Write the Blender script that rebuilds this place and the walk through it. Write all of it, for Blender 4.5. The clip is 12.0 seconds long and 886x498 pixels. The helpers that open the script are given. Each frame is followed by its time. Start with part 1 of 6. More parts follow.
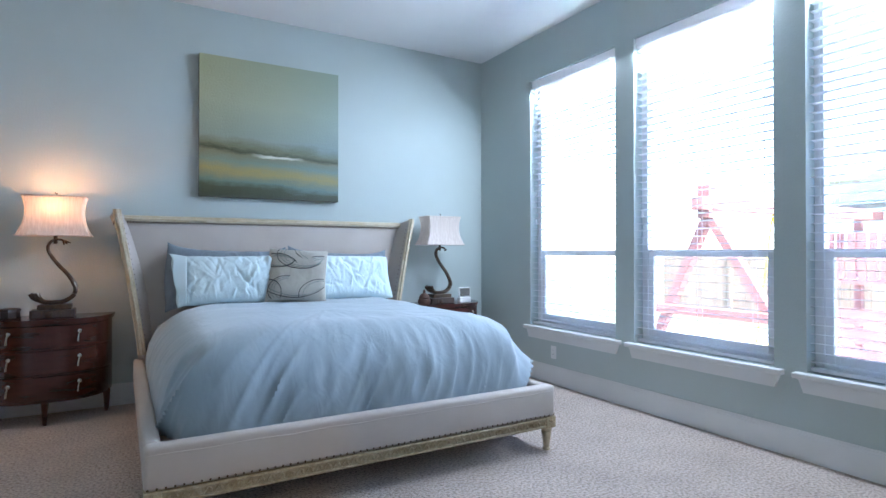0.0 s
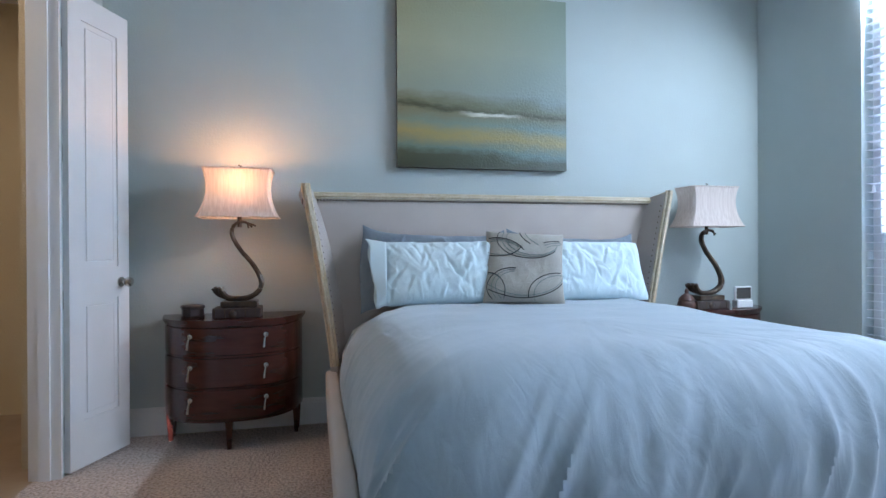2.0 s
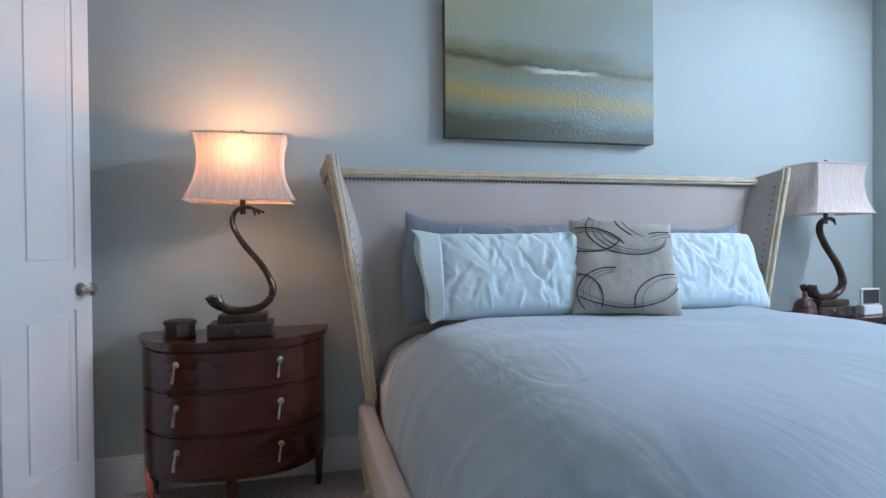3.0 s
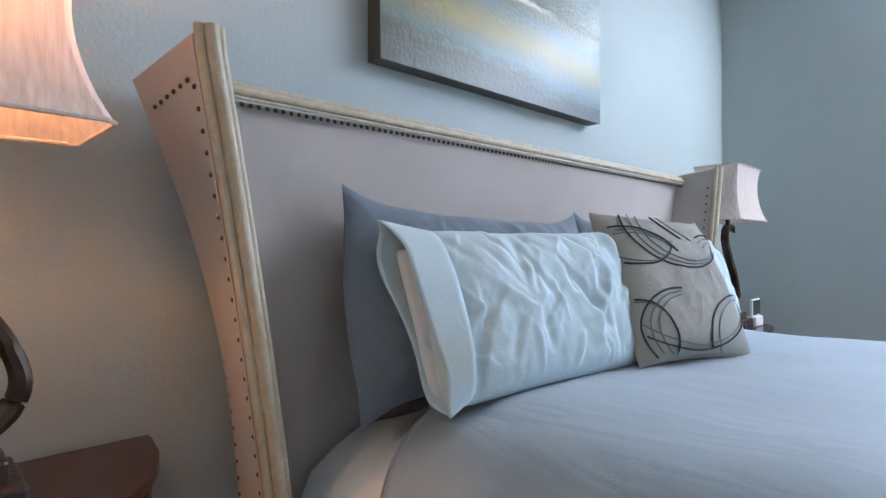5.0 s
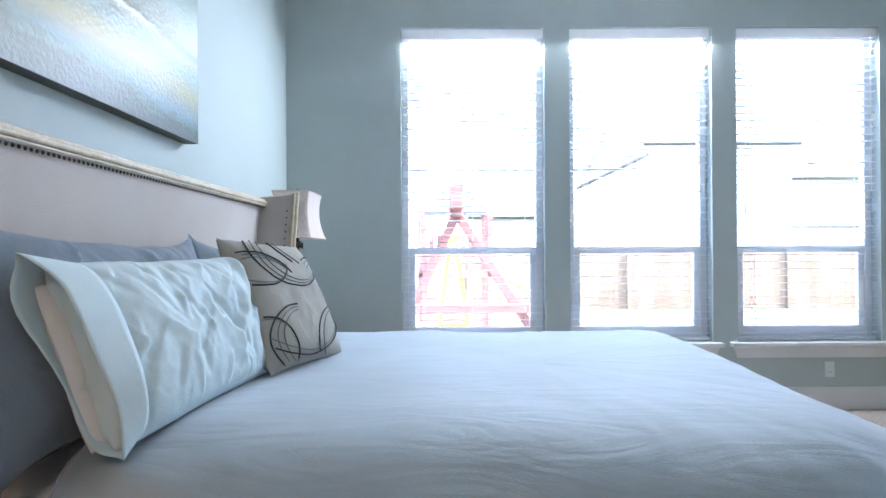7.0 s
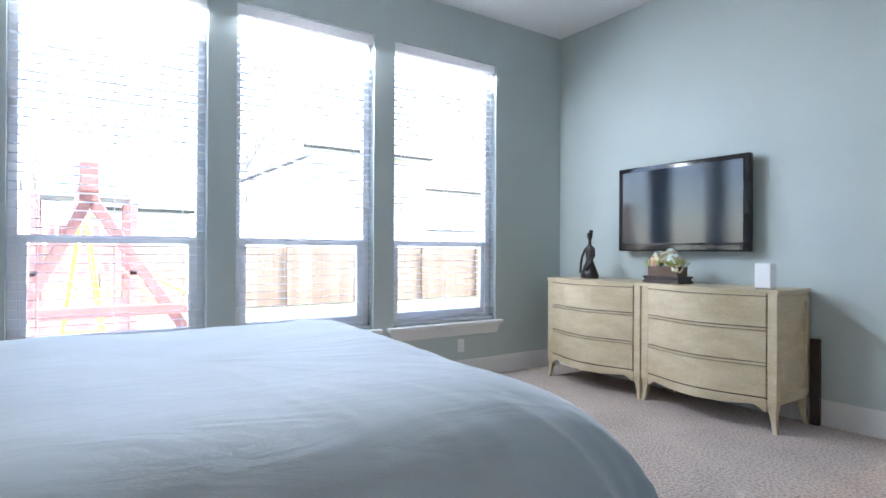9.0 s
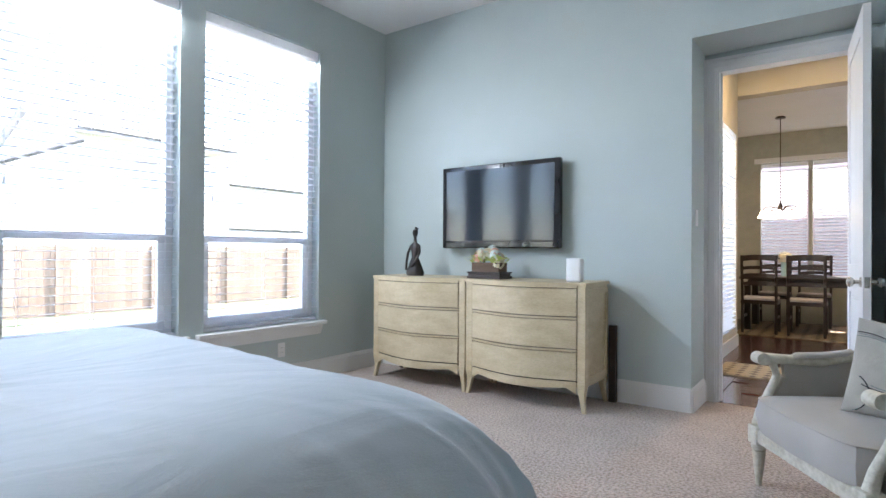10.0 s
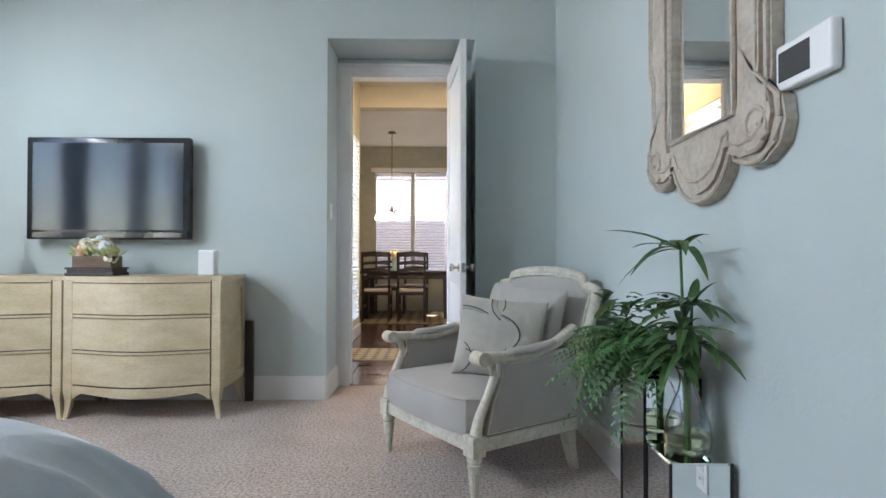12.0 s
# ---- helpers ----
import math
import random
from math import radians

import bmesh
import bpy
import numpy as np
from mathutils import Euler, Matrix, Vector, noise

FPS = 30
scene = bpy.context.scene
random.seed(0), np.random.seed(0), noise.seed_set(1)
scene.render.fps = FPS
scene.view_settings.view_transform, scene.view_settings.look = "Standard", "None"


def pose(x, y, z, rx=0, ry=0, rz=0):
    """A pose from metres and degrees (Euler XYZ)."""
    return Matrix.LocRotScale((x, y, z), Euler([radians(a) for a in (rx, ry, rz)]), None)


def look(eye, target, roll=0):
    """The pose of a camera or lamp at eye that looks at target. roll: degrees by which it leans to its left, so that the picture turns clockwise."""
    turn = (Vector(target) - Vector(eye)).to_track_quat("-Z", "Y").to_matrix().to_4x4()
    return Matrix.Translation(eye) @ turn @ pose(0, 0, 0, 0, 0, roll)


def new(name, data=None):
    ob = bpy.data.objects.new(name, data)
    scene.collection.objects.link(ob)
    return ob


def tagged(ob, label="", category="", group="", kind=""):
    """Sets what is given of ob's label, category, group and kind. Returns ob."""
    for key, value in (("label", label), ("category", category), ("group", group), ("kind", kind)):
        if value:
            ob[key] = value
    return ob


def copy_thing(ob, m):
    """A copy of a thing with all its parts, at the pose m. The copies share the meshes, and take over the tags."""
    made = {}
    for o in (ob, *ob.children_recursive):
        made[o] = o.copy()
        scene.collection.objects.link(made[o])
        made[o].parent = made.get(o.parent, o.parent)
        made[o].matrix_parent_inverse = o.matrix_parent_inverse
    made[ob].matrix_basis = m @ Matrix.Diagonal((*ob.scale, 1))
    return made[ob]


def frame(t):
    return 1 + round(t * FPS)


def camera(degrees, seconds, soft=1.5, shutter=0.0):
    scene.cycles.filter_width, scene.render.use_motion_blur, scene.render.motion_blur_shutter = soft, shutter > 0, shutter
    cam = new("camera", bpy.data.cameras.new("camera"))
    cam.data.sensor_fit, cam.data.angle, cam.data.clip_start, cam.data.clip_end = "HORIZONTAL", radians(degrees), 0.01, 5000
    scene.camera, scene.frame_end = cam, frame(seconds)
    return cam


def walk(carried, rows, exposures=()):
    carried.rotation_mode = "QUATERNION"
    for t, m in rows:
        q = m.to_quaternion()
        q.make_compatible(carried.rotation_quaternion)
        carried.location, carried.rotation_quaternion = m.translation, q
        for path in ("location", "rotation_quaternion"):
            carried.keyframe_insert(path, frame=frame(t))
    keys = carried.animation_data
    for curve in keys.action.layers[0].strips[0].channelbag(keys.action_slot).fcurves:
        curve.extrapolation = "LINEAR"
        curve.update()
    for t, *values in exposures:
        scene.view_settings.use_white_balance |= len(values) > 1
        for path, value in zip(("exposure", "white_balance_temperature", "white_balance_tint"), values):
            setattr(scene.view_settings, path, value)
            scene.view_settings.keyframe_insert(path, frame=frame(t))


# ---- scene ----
cam = camera(77.0, 12.0)
PATH = [
    (0, (0.982, 0.175, 1.183), (1.981, 1.907, 1.196), 0.0),
    (0.5, (0.984, 0.375, 1.161), (1.947, 2.128, 1.168), 0.1),
    (1, (1.015, 0.703, 1.143), (1.804, 2.541, 1.146), 0.0),
    (1.5, (1.031, 1.108, 1.130), (1.577, 3.032, 1.134), -0.1),
    (2, (0.999, 1.534, 1.121), (1.449, 3.483, 1.116), -0.3),
    (2.5, (0.927, 1.959, 1.115), (1.356, 3.913, 1.102), -0.4),
    (4.5, (0.571, 3.662, 1.111), (1.699, 5.314, 1.094), -0.7),
    (5, (0.563, 3.907, 1.109), (1.965, 5.333, 1.116), -0.3),
    (5.5, (0.504, 4.085, 1.106), (2.192, 5.157, 1.113), -0.1),
    (6, (0.388, 4.140, 1.119), (2.260, 4.845, 1.130), -0.1),
    (6.5, (0.315, 4.127, 1.150), (2.288, 4.454, 1.166), -0.1),
    (7, (0.271, 4.070, 1.174), (2.271, 4.063, 1.183), -0.3),
    (9, (0.433, 4.097, 1.121), (2.084, 2.968, 1.127), 0.3),
    (9.5, (0.544, 4.079, 1.104), (1.969, 2.676, 1.113), 0.3),
    (10, (0.646, 4.078, 1.087), (1.829, 2.466, 1.100), 0.3),
    (10.5, (0.718, 4.071, 1.069), (1.652, 2.303, 1.086), 0.2),
    (11, (0.760, 4.015, 1.053), (1.425, 2.128, 1.069), 0.1),
    (11.5, (0.763, 3.988, 1.036), (1.095, 2.016, 1.055), 0.0),
    (12, (0.764, 3.967, 1.015), (0.734, 1.967, 1.040), 0.1),
]
EXPOSURES = [(0, 4.33, 5560, 12), (2.7, 4.2, 5620, 13), (4.5, 4.28, 5950, 17), (7.2, 4.55, 5880, 14), (9.0, 4.45, 6200, 16), (10.5, 4.5, 6350, 15), (12, 4.43, 6550, 14)]
walk(cam, [(t, look(eye, target, roll)) for t, eye, target, roll in PATH], EXPOSURES)

# ---- world and lights ----
world = bpy.data.worlds.new("sky")
scene.world = world
world.use_nodes = True
wn = world.node_tree.nodes
sky = wn.new("ShaderNodeTexSky")
sky.sky_type, sky.sun_disc = "NISHITA", False
sky.sun_elevation, sky.sun_rotation = radians(57), radians(197)
world.node_tree.links.new(sky.outputs[0], wn["Background"].inputs[0])
wn["Background"].inputs[1].default_value = 0.12
sun = new("sun", bpy.data.lights.new("sun", "SUN"))
sun.data.energy, sun.data.angle, sun.data.color = 2.0, radians(0.6), (1, 0.95, 0.88)
sun.matrix_world = look((-6, -20, 32), (0, 0, 0))
HALL_W = 2.2


# an added fill strip in each window's head, boosting the sky's light
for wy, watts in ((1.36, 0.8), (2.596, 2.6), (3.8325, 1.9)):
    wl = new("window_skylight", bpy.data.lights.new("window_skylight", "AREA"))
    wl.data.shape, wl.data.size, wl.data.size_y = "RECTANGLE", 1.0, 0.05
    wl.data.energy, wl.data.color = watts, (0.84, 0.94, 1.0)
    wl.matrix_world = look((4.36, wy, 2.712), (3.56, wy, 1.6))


# ---- materials ----
def mat(name, col, rough=0.6, col2=None, scale=8.0, bump=0.0, bscale=60.0, metal=0.0, detail=5.0, sheen=0.0, spec=0.5, stretch=(1, 1, 1), trans=0.0, coat=0.0, fine=0.0, vary=0.0, crease=0.0, cscale=5.0):
    """A surface with colour variation at a large scale, grain at a small one and fine relief."""
    m = bpy.data.materials.new(name)
    m.use_nodes = True
    n, k = m.node_tree.nodes, m.node_tree.links
    p = n["Principled BSDF"]
    p.inputs["Roughness"].default_value = rough
    p.inputs["Metallic"].default_value = metal
    p.inputs["Specular IOR Level"].default_value = spec
    p.inputs["Sheen Weight"].default_value = sheen
    p.inputs["Coat Weight"].default_value = coat
    p.inputs["Transmission Weight"].default_value = trans
    co = n.new("ShaderNodeTexCoord")
    mp = n.new("ShaderNodeMapping")
    mp.inputs["Scale"].default_value = stretch
    k.new(co.outputs["Object"], mp.inputs[0])
    col2 = col2 or tuple(c * 0.88 for c in col)
    t1 = n.new("ShaderNodeTexNoise")
    t1.inputs["Scale"].default_value, t1.inputs["Detail"].default_value = scale, detail
    k.new(mp.outputs[0], t1.inputs["Vector"])
    mx = n.new("ShaderNodeMix")
    mx.data_type = "RGBA"
    mx.inputs["A"].default_value, mx.inputs["B"].default_value = (*col, 1), (*col2, 1)
    rp = n.new("ShaderNodeValToRGB")
    rp.color_ramp.elements[0].position, rp.color_ramp.elements[1].position = 0.35, 0.68
    k.new(t1.outputs[0], rp.inputs[0])
    k.new(rp.outputs[0], mx.inputs["Factor"])
    out = mx.outputs["Result"]
    t2 = n.new("ShaderNodeTexNoise")
    t2.inputs["Scale"].default_value, t2.inputs["Detail"].default_value = bscale, 3.0
    k.new(mp.outputs[0], t2.inputs["Vector"])
    if fine:
        m2 = n.new("ShaderNodeMix")
        m2.data_type, m2.blend_type = "RGBA", "MULTIPLY"
        m2.inputs["Factor"].default_value = fine
        r2 = n.new("ShaderNodeValToRGB")
        r2.color_ramp.elements[0].position, r2.color_ramp.elements[1].position = 0.3, 0.6
        r2.color_ramp.elements[0].color = (0.35, 0.33, 0.3, 1)
        k.new(t2.outputs[0], r2.inputs[0])
        k.new(out, m2.inputs["A"])
        k.new(r2.outputs[0], m2.inputs["B"])
        out = m2.outputs["Result"]
    if vary:
        oi = n.new("ShaderNodeObjectInfo")
        mr = n.new("ShaderNodeMapRange")
        mr.inputs["To Min"].default_value, mr.inputs["To Max"].default_value = 1 - vary, 1 + vary
        k.new(oi.outputs["Random"], mr.inputs["Value"])
        hs = n.new("ShaderNodeHueSaturation")
        k.new(mr.outputs[0], hs.inputs["Value"])
        k.new(out, hs.inputs["Color"])
        out = hs.outputs[0]
    k.new(out, p.inputs["Base Color"])
    if bump:
        b = n.new("ShaderNodeBump")
        b.inputs["Strength"].default_value, b.inputs["Distance"].default_value = bump, 0.01
        k.new(t2.outputs[0], b.inputs["Height"])
        k.new(b.outputs[0], p.inputs["Normal"])
        if crease:
            t3 = n.new("ShaderNodeTexNoise")
            t3.inputs["Scale"].default_value, t3.inputs["Detail"].default_value, t3.inputs["Distortion"].default_value = cscale, 2.5, 1.6
            k.new(mp.outputs[0], t3.inputs["Vector"])
            fold = n.new("ShaderNodeMath")
            fold.operation = "PINGPONG"
            fold.inputs[1].default_value = 0.22
            k.new(t3.outputs[0], fold.inputs[0])
            b3 = n.new("ShaderNodeBump")
            b3.inputs["Strength"].default_value, b3.inputs["Distance"].default_value = crease, 0.09
            k.new(fold.outputs[0], b3.inputs["Height"])
            k.new(b3.outputs[0], b.inputs["Normal"])
    return m


WALL = mat("wall_paint", (0.47, 0.53, 0.522), 0.7, (0.445, 0.503, 0.496), 1.5, 0.17, 85)
CEIL = mat("ceiling_paint", (0.8, 0.8, 0.8), 0.85, (0.77, 0.77, 0.77), 2, 0.15, 60)
TRIM = mat("white_trim", (0.72, 0.72, 0.72), 0.4, (0.68, 0.68, 0.67), 3, 0.03, 60)
CARPET = mat("carpet", (0.56, 0.46, 0.4), 0.98, (0.47, 0.38, 0.33), 3, 1.0, 70, sheen=0.3, spec=0.1, fine=1.3)
VINYL = mat("white_vinyl", (0.8, 0.8, 0.8), 0.35, (0.77, 0.77, 0.77), 4)
SLAT = mat("blind_white", (0.88, 0.88, 0.87), 0.45, (0.85, 0.85, 0.84), 4)
thin = SLAT.node_tree.nodes.new("ShaderNodeBsdfTranslucent")
thin.inputs[0].default_value = (0.85, 0.86, 0.88, 1)
blend = SLAT.node_tree.nodes.new("ShaderNodeMixShader")
blend.inputs[0].default_value = 0.5
SLAT.node_tree.links.new(SLAT.node_tree.nodes["Principled BSDF"].outputs[0], blend.inputs[1])
SLAT.node_tree.links.new(thin.outputs[0], blend.inputs[2])
SLAT.node_tree.links.new(blend.outputs[0], SLAT.node_tree.nodes["Material Output"].inputs[0])
DUVET = mat("blue_duvet", (0.315, 0.385, 0.44), 0.62, (0.285, 0.35, 0.4), 2.5, 0.1, 240, sheen=0.45, spec=0.3, crease=0.075, cscale=4.0, stretch=(1.9, 0.45, 1.0))
GREYP = mat("slate_pillowcase", (0.2, 0.24, 0.285), 0.9, (0.17, 0.205, 0.245), 6, 0.2, 250, sheen=0.2, spec=0.2, crease=0.12, cscale=4)
SHEET = mat("pale_aqua_cotton", (0.6, 0.71, 0.74), 0.85, (0.56, 0.67, 0.7), 5, 0.12, 250, sheen=0.15, spec=0.2, crease=0.03, cscale=5)
WHITE = mat("white_cotton", (0.75, 0.73, 0.71), 0.9, (0.7, 0.68, 0.66), 6, 0.15, 250, spec=0.2, crease=0.05, cscale=6)
LINEN = mat("beige_linen", (0.52, 0.465, 0.42), 0.9, (0.48, 0.425, 0.385), 4, 0.3, 350, sheen=0.2, spec=0.15)
GOLDWOOD = mat("antique_cream_wood", (0.6, 0.52, 0.38), 0.45, (0.5, 0.41, 0.27), 14, 0.15, 70, fine=0.25)
PATINA = mat("carved_gilt_wood", (0.44, 0.36, 0.23), 0.45, (0.3, 0.23, 0.13), 30, 0.2, 90, fine=0.4)
NAIL = mat("antique_nail", (0.12, 0.08, 0.05), 0.35, (0.07, 0.05, 0.03), 40, metal=0.9)
MAHOG = mat("mahogany", (0.06, 0.014, 0.01), 0.25, (0.038, 0.009, 0.007), 5, 0.03, 40, coat=0.4, stretch=(1, 1, 6))
STEEL = mat("brushed_nickel", (0.62, 0.6, 0.56), 0.25, (0.55, 0.53, 0.5), 20, metal=1.0)
BRONZE = mat("dark_bronze", (0.045, 0.032, 0.025), 0.35, (0.1, 0.07, 0.045), 20, 0.1, 60, metal=0.7)
BLACK = mat("black_gloss", (0.012, 0.012, 0.014), 0.12, (0.015, 0.015, 0.017), 5)
CREAM = mat("cream_painted_wood", (0.64, 0.54, 0.37), 0.42, (0.53, 0.43, 0.27), 5, 0.08, 50, fine=0.22, stretch=(1, 1, 3))
CHAIRWOOD = mat("limed_wood", (0.62, 0.6, 0.52), 0.5, (0.5, 0.47, 0.38), 18, 0.12, 60, fine=0.3)
CHAIRFAB = mat("taupe_linen", (0.42, 0.4, 0.37), 0.92, (0.38, 0.36, 0.33), 5, 0.3, 330, sheen=0.2, spec=0.15)
DKWOOD = mat("espresso_wood", (0.02, 0.012, 0.01), 0.35, (0.03, 0.018, 0.014), 10)
FLOORW = mat("dark_hardwood", (0.075, 0.03, 0.022), 0.2, (0.045, 0.018, 0.014), 7, 0.05, 40, stretch=(6, 1, 1), coat=0.3, vary=0.25)
BEIGE = mat("beige_wall", (0.5, 0.42, 0.28), 0.8, (0.47, 0.39, 0.26), 2, 0.2, 80)
HALLW = mat("tan_wall", (0.56, 0.5, 0.38), 0.8, (0.53, 0.47, 0.36), 2, 0.2, 80)
CEDAR = mat("fence_cedar", (0.24, 0.165, 0.11), 0.85, (0.17, 0.115, 0.075), 4, 0.3, 40, stretch=(4, 4, 0.6), vary=0.2)
REDWOOD = mat("red_stained_timber", (0.26, 0.115, 0.095), 0.7, (0.2, 0.085, 0.07), 4, 0.2, 40)
YELLOW = mat("yellow_plastic", (0.6, 0.42, 0.02), 0.4, (0.55, 0.4, 0.02), 5)
GREENPL = mat("green_plastic", (0.03, 0.14, 0.07), 0.5)
GRASS = mat("lawn", (0.07, 0.1, 0.035), 0.95, (0.13, 0.13, 0.06), 1.2, 0.8, 30, fine=0.3)
CONCRETE = mat("concrete", (0.5, 0.48, 0.45), 0.9, (0.43, 0.41, 0.39), 2, 0.3, 40)
SIDING = mat("pale_siding", (0.66, 0.64, 0.6), 0.8, (0.62, 0.6, 0.56), 2)
ROOF = mat("grey_shingle", (0.42, 0.4, 0.38), 0.9, (0.36, 0.34, 0.33), 8, 0.4, 25)
LEAF = mat("leaf_green", (0.085, 0.18, 0.055), 0.45, (0.045, 0.11, 0.035), 12, 0.1, 60, vary=0.3)
FERN = mat("fern_green", (0.085, 0.22, 0.07), 0.5, (0.05, 0.14, 0.045), 12, vary=0.2)
PLASTW = mat("white_plastic", (0.78, 0.78, 0.78), 0.35, (0.75, 0.75, 0.75), 5)
DARKSCREEN = mat("dark_display", (0.06, 0.055, 0.055), 0.2)
LIMED = mat("limed_mirror_frame", (0.52, 0.47, 0.4), 0.55, (0.42, 0.36, 0.29), 12, 0.15, 60, fine=0.3)


def simple(name, **kw):
    m = bpy.data.materials.new(name)
    m.use_nodes = True
    p = m.node_tree.nodes["Principled BSDF"]
    for key, v in kw.items():
        p.inputs[key.replace("_", " ")].default_value = v
    return m


GLASS = simple("glass", Base_Color=(1, 1, 1, 1), Roughness=0.0, Transmission_Weight=1.0, IOR=1.45)
MIRROR = simple("mirror", Base_Color=(0.9, 0.92, 0.92, 1), Roughness=0.01, Metallic=1.0)
BULB = simple("bulb", Base_Color=(1, 0.8, 0.5, 1), Emission_Color=(1, 0.62, 0.3, 1), Emission_Strength=1.2)


# ---- building helpers ----
def box(bm, x0, y0, z0, x1, y1, z1, bevel=0.0, seg=2, m=None):
    vs = [bm.verts.new((x, y, z)) for x in (x0, x1) for y in (y0, y1) for z in (z0, z1)]
    fs = [bm.faces.new([vs[i] for i in q]) for q in ((0, 1, 3, 2), (4, 6, 7, 5), (0, 4, 5, 1), (2, 3, 7, 6), (0, 2, 6, 4), (1, 5, 7, 3))]
    if m:
        bmesh.ops.transform(bm, matrix=m, verts=vs)
    if bevel:
        es = {e for f in fs for e in f.edges}
        bmesh.ops.bevel(bm, geom=list(es), offset=bevel, segments=seg, affect="EDGES", profile=0.5)
    return bm


def bx(*a, **k):
    return box(bmesh.new(), *a, **k)


def surf(bm, rows, closed=False, caps=False):
    """A skin over rows of points; closed joins each row's ends."""
    vs = [[bm.verts.new(p) for p in r] for r in rows]
    n = len(vs[0])
    for a, b in zip(vs, vs[1:]):
        for j in range(n if closed else n - 1):
            q = (j + 1) % n
            try:
                bm.faces.new((a[j], a[q], b[q], b[j]))
            except ValueError:
                pass
    if caps:
        bm.faces.new(vs[0][::-1])
        bm.faces.new(vs[-1])
    return bm


def lathe(bm, profile, seg=20, c=(0, 0, 0), caps=True):
    """A turned body: profile of (radius, height)."""
    rows = [[(c[0] + r * math.cos(a), c[1] + r * math.sin(a), c[2] + z) for a in [2 * math.pi * i / seg for i in range(seg)]] for r, z in profile]
    return surf(bm, rows, True, caps)


def tube(bm, pts, r, seg=8):
    """A round bar along points; r is a radius or a function of 0..1."""
    pts = [Vector(p) for p in pts]
    rows = []
    for i, p in enumerate(pts):
        d = (pts[min(i + 1, len(pts) - 1)] - pts[max(i - 1, 0)]).normalized()
        u = d.cross(Vector((0.13, 0.31, 0.94)) if abs(d.z) < 0.9 else Vector((1, 0.2, 0))).normalized()
        w = d.cross(u)
        rad = r(i / (len(pts) - 1)) if callable(r) else r
        rows.append([p + rad * (math.cos(a) * u + math.sin(a) * w) for a in [2 * math.pi * j / seg for j in range(seg)]])
    return surf(bm, rows, True, True)


def prism(bm, outline, a, b, axis="y"):
    """A flat outline given in two coordinates, thickened along the axis from a to b."""
    place = {"x": lambda u, v, w: (w, u, v), "y": lambda u, v, w: (u, w, v), "z": lambda u, v, w: (u, v, w)}[axis]
    return surf(bm, [[place(u, v, w) for u, v in outline] for w in (a, b)], True, True)


def mesh_of(name, bm, material, smooth=False):
    bmesh.ops.recalc_face_normals(bm, faces=bm.faces)
    me = bpy.data.meshes.new(name)
    bm.to_mesh(me)
    bm.free()
    me.materials.append(material)
    if smooth:
        me.shade_smooth()
        me.set_sharp_from_angle(angle=radians(40))
    return me


def thing(name, bm, material, label="", category="", group="", kind="", smooth=False, at=None):
    ob = new(name, mesh_of(name, bm, material, smooth) if bm else None)
    if at is not None:
        ob.matrix_world = at
    return tagged(ob, label, category, group, kind)


def part(name, bm, material, parent, label="", smooth=False, at=None):
    ob = new(name, mesh_of(name, bm, material, smooth))
    ob.parent = parent
    if at is not None:
        ob.matrix_local = at
    return tagged(ob, label)


def repeat(ob, at):
    """One more alike piece beside ob, on the same mesh."""
    o = ob.copy()
    scene.collection.objects.link(o)
    o.matrix_local = at
    return o


def empty(name, label, category, at=None, group="", kind=""):
    return thing(name, None, None, label, category, group, kind, at=at)


# ---- the bedroom shell ----
XW, XE, YN, H = -0.09, 4.36, 5.2, 3.235
S = dict(kind="structure")
thing("floor", bx(XW - 0.245, -0.42, -0.12, XE, YN, 0), CARPET, "beige cut pile bedroom carpet", "floor", **S)
thing("ceiling", bx(-0.36, -0.5, H, XE + 0.2, YN + 0.2, H + 0.15), CEIL, "white painted bedroom ceiling", "ceiling", **S)
thing("wall_north", bx(-0.36, YN, -0.1, XE + 0.2, YN + 0.15, H), WALL, "pale blue-grey painted wall behind the bed", "wall", **S)

# east wall with three window openings
WINS = [(3.305, 4.36), (2.072, 3.12), (0.83, 1.89)]
WZ0, WZ1 = 0.5, 2.817
b = bmesh.new()
box(b, XE, -0.55, -0.1, XE + 0.16, YN, WZ0)
box(b, XE, -0.55, WZ1, XE + 0.16, YN, H)
ys = [-0.55, *[v for w in sorted(WINS) for v in w], YN]
for a, c in zip(ys[::2], ys[1::2]):
    box(b, XE, a, WZ0, XE + 0.16, c, WZ1)
thing("wall_east", b, WALL, "pale blue-grey painted wall with three tall windows", "wall", **S)

# south wall, the recess and the door in its back
AX0, AX1, AZ, AY = 0.477, 1.53, 2.567, -0.42
DX0, DX1, DZ = 0.65, 1.445, 2.44
b = bmesh.new()
box(b, AX1, AY, -0.1, XE, 0, H)
box(b, AX0, AY, AZ, AX1, 0, H)
thing("wall_south", b, WALL, "pale blue-grey painted wall behind the television", "wall", **S)
thing("wall_south_west", bx(XW, AY, -0.1, AX0, 0.06, H), WALL, "pale blue-grey painted wall beside the door recess", "wall", **S)
b = bmesh.new()
box(b, AX0 - 0.3, AY - 0.12, -0.1, DX0, AY, H)
box(b, DX1, AY - 0.12, -0.1, XE, AY, H)
box(b, DX0, AY - 0.12, DZ, DX1, AY, H)
thing("wall_recess", b, WALL, "painted back wall of the door recess", "wall", **S)

